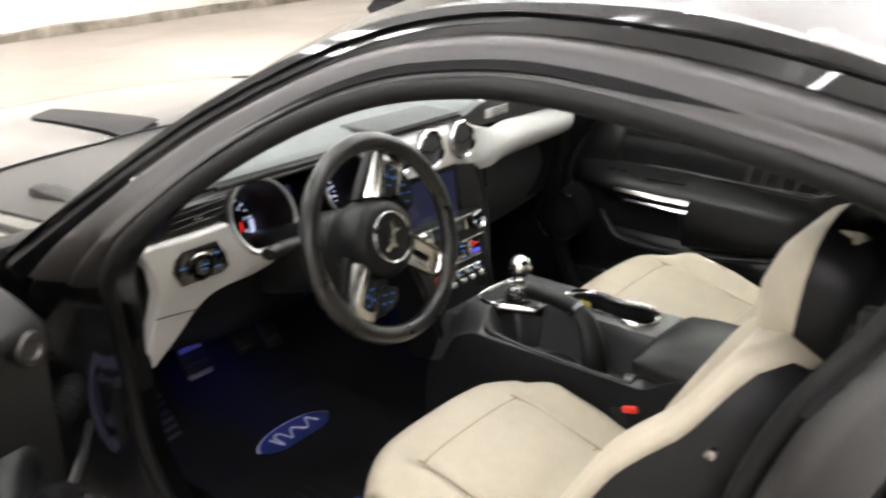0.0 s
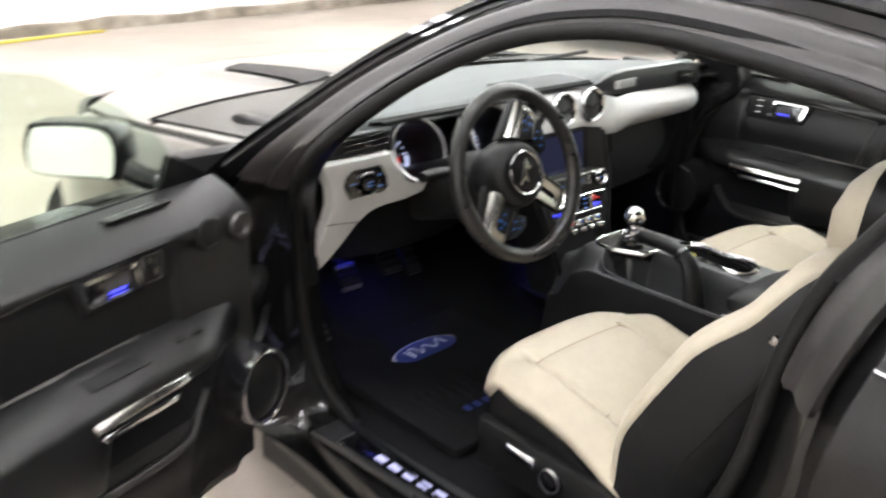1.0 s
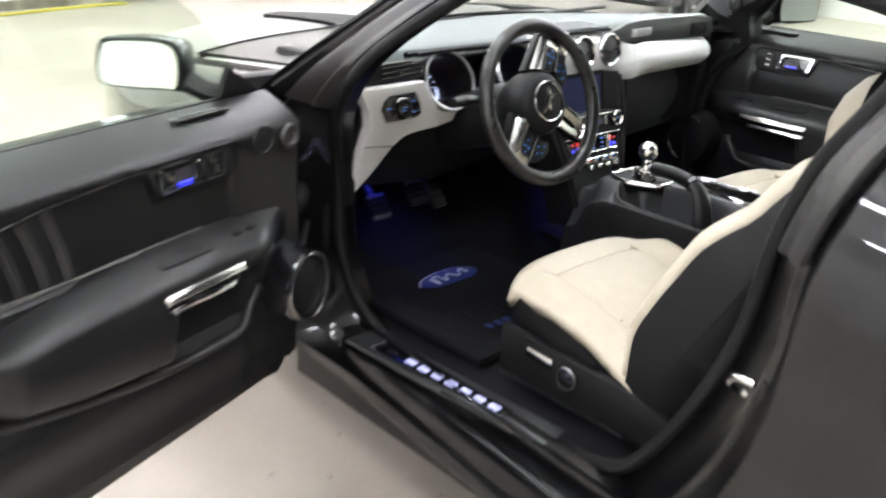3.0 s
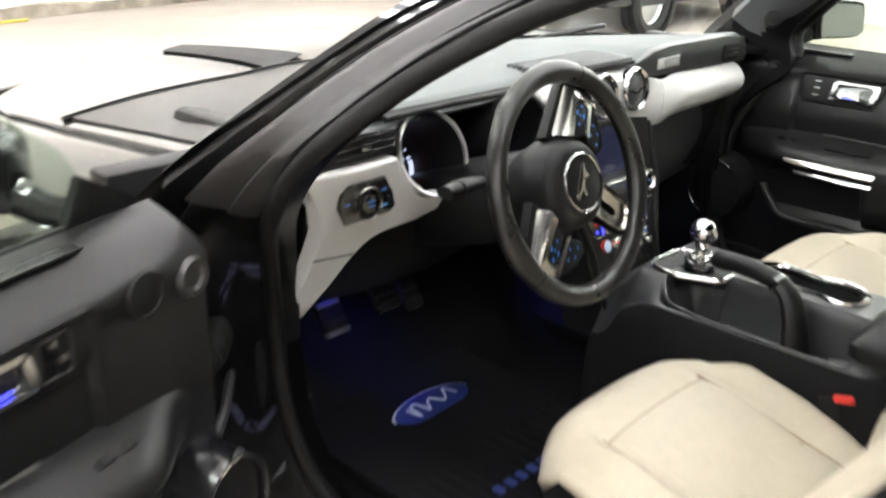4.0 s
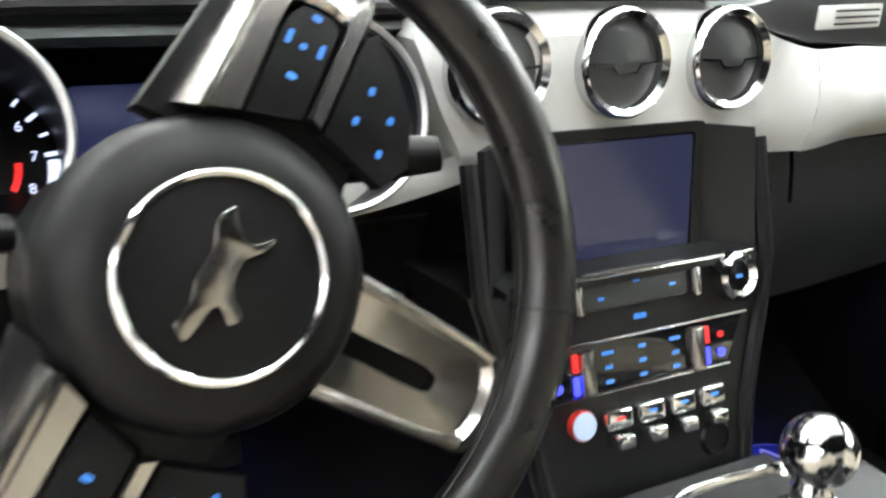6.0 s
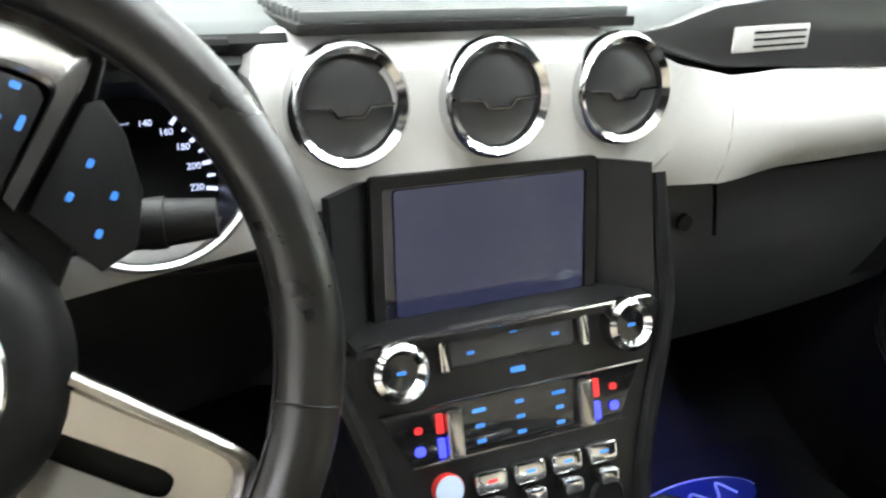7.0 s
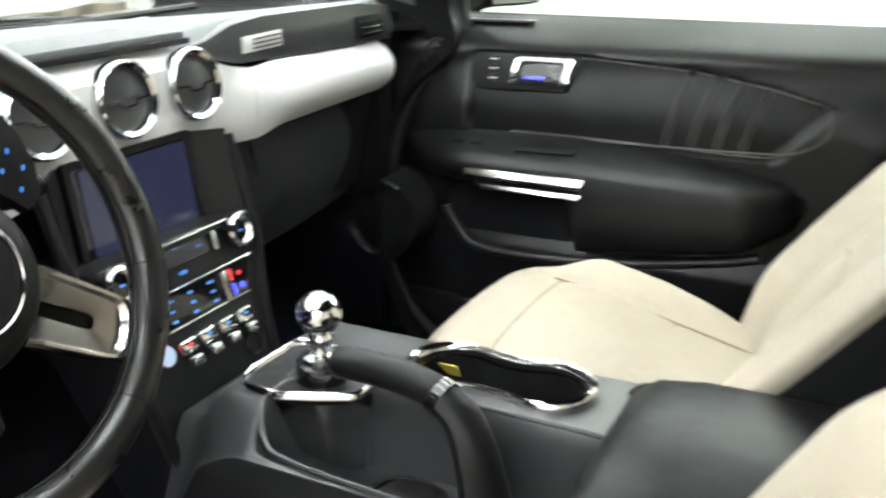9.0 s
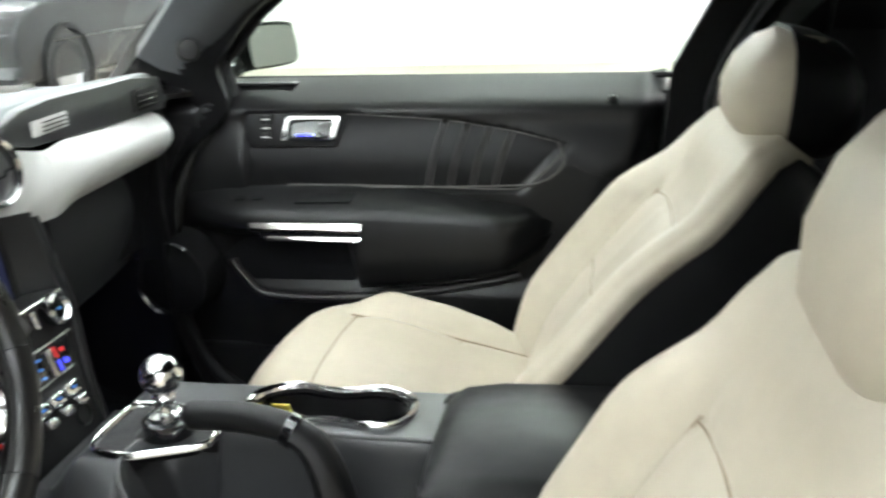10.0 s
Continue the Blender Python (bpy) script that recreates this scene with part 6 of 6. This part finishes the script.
    for h in np.linspace(-.135, TOP - .006, 32):
        w = half(h) + .003
        bk = -.105 + .03 * sstep(.3, .6, h)
        e = front(1, max(-.10, h)) - .016
        bk -= .03 * sstep(.35, .1, h)
        shell.append([BP(-w + .035, h, -.04), BP(-w + .012, h, e - .02), BP(-w - .001, h, e), BP(-w - .006, h, (e + bk) / 2), BP(-w + .006, h, bk + .025), BP(-w + .05, h, bk),
                      BP(w - .05, h, bk), BP(w - .006, h, bk + .025), BP(w + .006, h, (e + bk) / 2), BP(w + .001, h, e), BP(w - .012, h, e - .02), BP(w - .035, h, -.04)])
    part("back_shell", loft(shell), VINYL, t, "black vinyl seat back shell", 50)
    # side seam, belt guide and recliner catch on the outer side of the shell
    wo = lambda h: sg * (half(h) + .007)
    part("shell_seam", tube([BP(wo(h), h, -.055 + .10 * abs(h - .22) ** 1.6) for h in np.linspace(.08, .36, 14)], .0014, 5), RUBBER, t)
    for dd in (-.062, -.088):
        gd = part("belt_guide", box((.012, .013, .085), (0, 0, 0), .004, 2), STEEL, t, "grey metal belt guide")
        gd.data.transform(Matrix.Translation(Vector(BP(wo(.16), .16, dd)) - Vector((cx, -.18, .32))) @ pose(0, 0, 0, 20, 0, 0))
    ct = part("recliner_catch", box((.012, .008, .022), (0, 0, 0), .003, 2), SATIN, t, "bright recliner catch")
    ct.data.transform(Matrix.Translation(Vector(BP(wo(.12), .12, -.055)) - Vector((cx, -.18, .32))) @ pose(0, 0, 0, 20, 0, 0))
    tg = part("side_tag", box((.004, .030, .010), (0, 0, 0), .001), SATIN, t, "small pale tag")
    tg.data.transform(Matrix.Translation(Vector(BP(wo(.356) - sg * .002, .356, .012)) - Vector((cx, -.18, .32))) @ pose(0, 0, 0, -52, 0, 0))
    part("release_knob", lathe([(0, .008), (.007, .006), (.009, 0)], 14, face_to(BP(wo(.427) - sg * .002, .427, -.02), (sg, 0, 0))), SATIN, t, "bright release knob")
    # head rest on two posts, more upright than the back
    hl = radians(12)
    hc = Vector((cx, -.603 if cx < 0 else -.672, 1.004 if cx < 0 else .968))
    hu, hf = Vector((0, -math.sin(hl), math.cos(hl))), Vector((0, math.cos(hl), math.sin(hl)))

    squat = 1.0 if cx < 0 else .82

    def HP(x, h, d):
        p = hc + Vector((x, 0, 0)) + hu * h * squat + hf * d
        return (p.x, p.y, p.z)

    for s in (-1, 1):
        part("head_post", tube([BP(s * .055, .48, -.02), HP(s * .055, -.05, -.01)], .006, 8), STEEL, t, "steel head rest post")
    rings = []
    for h, w, f, b in ((-.084, .066, .030, .03), (-.078, .098, .052, .045), (-.055, .113, .070, .05), (-.01, .120, .078, .05), (.035, .118, .070, .05), (.068, .104, .052, .04), (.088, .075, .028, .025), (.093, .04, .01, .01)):
        ring = []
        for k in range(44):
            a = 2 * math.pi * k / 44
            ca, sn = math.cos(a), math.sin(a)
            ring.append(HP(.95 * w * math.copysign(abs(ca) ** .5, ca), h, (f if sn > 0 else b) * math.copysign(abs(sn) ** .75, sn)))
        rings.append(ring)
    head = part("head_rest", loft(rings), CREAM, t, "cream leather head rest", 180)
    rings = []
    for h, w, b in ((-.082, .095, .050), (-.055, .117, .070), (-.01, .124, .080), (.035, .122, .078), (.068, .107, .066), (.086, .08, .045), (.095, .045, .02)):
        ring = []
        for k in range(24):
            a = math.pi * k / 23
            ca, sn = math.cos(a), math.sin(a)
            ring.append(HP(-.95 * w * math.copysign(abs(ca) ** .5, ca), h, .014 + .012 * h / .09 - (b + .018) * sn ** .7))
        rings.append(ring)
    part("head_back", loft(rings), BLACK_LEATHER, head, "black rear of the head rest", 60)
    # belt buckle on the inner side
    bk = part("belt_buckle", box((.022, .035, .09), (cx - sg * .205, -.235, .550), .005, 2, pose(0, 0, 0, -15, 0, 0)), PLASTIC, t, "black belt buckle")
    part("buckle_button", box((.024, .03, .012), (cx - sg * .205, -.246, .598), .003, 2, pose(0, 0, 0, -15, 0, 0)), RED, bk, "red release button")
    return t


build_seat(-.338, "driver's seat in cream leather with black back shell", .030, (0, 0, 0))
build_seat(.368, "passenger seat in cream leather with black back shell", .035, (0, .035, .036))

# ribbed foot rest beside the clutch
fr_ = thing("foot_rest", (-.52, .68, .36), "black ribbed foot rest", "foot rest")
mf = face_to((-.520, .655, .440), (.12, -.8, .55))
part("pad", plate(round_rect(.075, .16, .012), .03, .005, mf), PLASTIC, fr_, "black pad")
for k in range(9):
    part("rib", plate(round_rect(.062, .007, .003), .006, .002, mf @ pose(0, -.072 + .018 * k, .005)), DECK, fr_, "raised rib")
# belt of the driver's seat along the door pillar
sbelt = thing("seat_belt", (-.72, -.62, .40), "black woven seat belt hanging by the door pillar", "seat belt")
strap = spline([(-.665, -.715, 1.10), (-.68, -.69, .97), (-.685, -.675, .87), (-.685, -.655, .75), (-.68, -.615, .60), (-.675, -.55, .45), (-.67, -.50, .38)], 24)
part("strap", loft([[(x - .006, y - .022, z), (x - .006, y + .022, z), (x - .008, y + .022, z), (x - .008, y - .022, z)] for x, y, z in strap]), RUBBER, sbelt, "black webbing")
part("guide", box((.02, .05, .03), (-.672, -.725, 1.105), .006), PLASTIC, sbelt, "black belt guide")

# ---- footwell: pedals, mats, sill plate ----
def pedal(x, y, z, w, h, name):
    m = face_to((x, y, z), (0, -.8, .6))
    t = thing(name, (x, y + .06, z), "darkened metal " + name.replace("_", " ") + " with black rubber bars", "pedal", "foot pedals")
    part("plate", plate([(-w / 2, -h / 2 + .01), (-w / 2 + .01, -h / 2), (w / 2 - .01, -h / 2), (w / 2, -h / 2 + .01), (w / 2, h / 2), (-w / 2, h / 2)], .010, .003, m), PEDAL, t, "metal pedal face, coloured dark for shade")
    # steel on the clutch alone draws the glint on its lower edge
    part("edge", plate([(-w / 2 + .004, -h / 2 - .004), (w / 2 - .004, -h / 2 - .004), (w / 2, -h / 2 + .006), (-w / 2, -h / 2 + .006)], .012, .002, m @ pose(0, 0, .001)), STEEL if "clutch" in name else PEDAL, t, "lower edge, bright on the clutch for its glint")
    for k in range(3):
        part("rubber_bar", plate(round_rect(w * .84, h * .16, .002), .004, .001, m @ pose(0, h * (.28 - .25 * k), .003)), RUBBER, t)
    # steel bar added so that the pedal's top looks lit
    part("top_cap", plate(round_rect(w * .92, .013, .003), .012, .003, m @ pose(0, h / 2 - .005, .003)), STEEL, t, "steel bar added for the lit top edge")
    part("arm", tube([(x, y + .01, z), (x, y + .09, z + .06), (x, y + .16, z + .24)], .010, 8), PLASTIC, t, "black pedal arm")


pedal(-.457, .577, .556, .058, .062, "clutch_pedal")
pedal(-.345, .558, .579, .062, .064, "brake_pedal")
pedal(-.272, .568, .568, .045, .090, "accelerator_pedal")


def floor_mat(cx, label, ox, oy):
    t = thing("floor_mat", (cx, .40, .325), label, "floor mat", "floor mats")
    def fn(u, v):
        y = .78 - .70 * v
        z = .336 + .235 * sstep(.55, .95, y) ** 1.0
        return (cx - .235 + .47 * u, y, z)
    part("carpet", sheet(fn, 14, 24, .016), CARPET, t, "black ribbed mat", 60)
    for k in range(16):
        x = cx - .21 + .028 * k
        part("rib", tube([(x, .30 - .19 * q, .353) for q in (0, .5, 1)], .002, 5), RUBBER, t)
    m = pose(cx + ox, oy, .352, 4, 0, 2)
    ov = part("oval_patch", plate(ellipse(.212, .088), .004, .001, m), OVAL_WHITE, t, "pale oval outline")
    part("oval_field", plate(ellipse(.200, .077), .002, .0005, m @ pose(0, 0, .0022)), OVAL_BLUE, ov, "blue oval field")
    pts = [(-.060, .016), (-.050, -.018), (-.046, .018), (-.030, .018), (-.020, -.012), (-.008, .006), (.004, .016), (.014, .006), (.026, -.008), (.038, .0), (.050, .020), (.056, .016), (.066, -.006)]
    part("oval_script", tube([tuple(m @ Vector((x, y, .0025))) for x, y in spline(pts, 60)], .0024, 6), OVAL_WHITE, ov, "plain pale flourish")
    for k in range(7):
        part("lower_bar", plate(round_rect(.018, .022, .003), .002, 0, pose(cx - .10 + .03 * k, .185, .3555)), OVAL_BLUE, t, "small blue bar")
    return t


floor_mat(-.324, "black driver's floor mat with a blue oval patch", .022, .462)
floor_mat(.405, "black passenger floor mat with a blue oval patch", .032, .503)

sp = thing("sill_plate", (-.74, .03, .378), "black door sill plate with lit white bars", "sill plate")
SPM = pose(-.712, .018, .380, 0, 0, -87)
part("plate", plate([(-.285, -.040), (.285, -.040), (.280, .040), (-.280, .040)], .008, .003, SPM), DECK, sp, "satin black plate")
part("bright_inlay", plate([(-.215, -.026), (.165, -.026), (.165, .018), (-.215, .018)], .002, .0008, SPM @ pose(0, 0, .0015)), GLOSS, sp, "glossy black inlay")
for k in range(7):
    part("lit_bar", plate(round_rect(.026, .018, .001), .001, 0, SPM @ pose(-.105 + .040 * k, -.006, .0040)), SILL_GLOW, sp, "glowing white bar")
part("bright_edge", tube([tuple(SPM @ Vector(p)) for p in ((-.215, .018, .002), (-.215, -.026, .002), (-.20, -.026, .002))], .0012, 5), STEEL, sp, "thin bright border")
part("bright_edge", tube([tuple(SPM @ Vector(p)) for p in ((.02, -.0405, .0), (.285, -.0405, .0))], .0024, 6), CHROME, sp, "bright lower edge")
# cabin foot lamps, blue
for x, y, power in ((-.45, .61, .4), (-.33, .61, .5), (.36, .53, 1.6)):
    fl = thing("foot_lamp", (x, y, .68), "small blue footwell lamp, lit", "lamp", "footwell lamps")
    part("lens", box((.05, .03, .012), (x, y, .664), .003), BLUE_LED, fl, "glowing blue lens")
    part("cap", box((.06, .04, .012), (x, y, .676), .003), PLASTIC, fl, "black lamp cap")
    ld = bpy.data.lights.new("footwell_light", "SPOT")
    ld.spot_size, ld.spot_blend = radians(84), .7
    ld.energy, ld.color, ld.shadow_soft_size = power, (0.05, 0.06, 1.0), .006
    lo = new("footwell_light", ld)
    lo.matrix_basis = pose(x, y, .654, 4, 0, 0)
# tweeter on the passenger's pillar
tw = thing("tweeter", (.70, .335, 1.03), "round grey tweeter pod at the foot of the pillar", "speaker")
part("pod", lathe([(0, .012), (.017, .011), (.021, .004), (.022, -.02)], 28, face_to((.712, .335, 1.038), (-.9, -.45, .1))), SOFT, tw, "grey round grille")
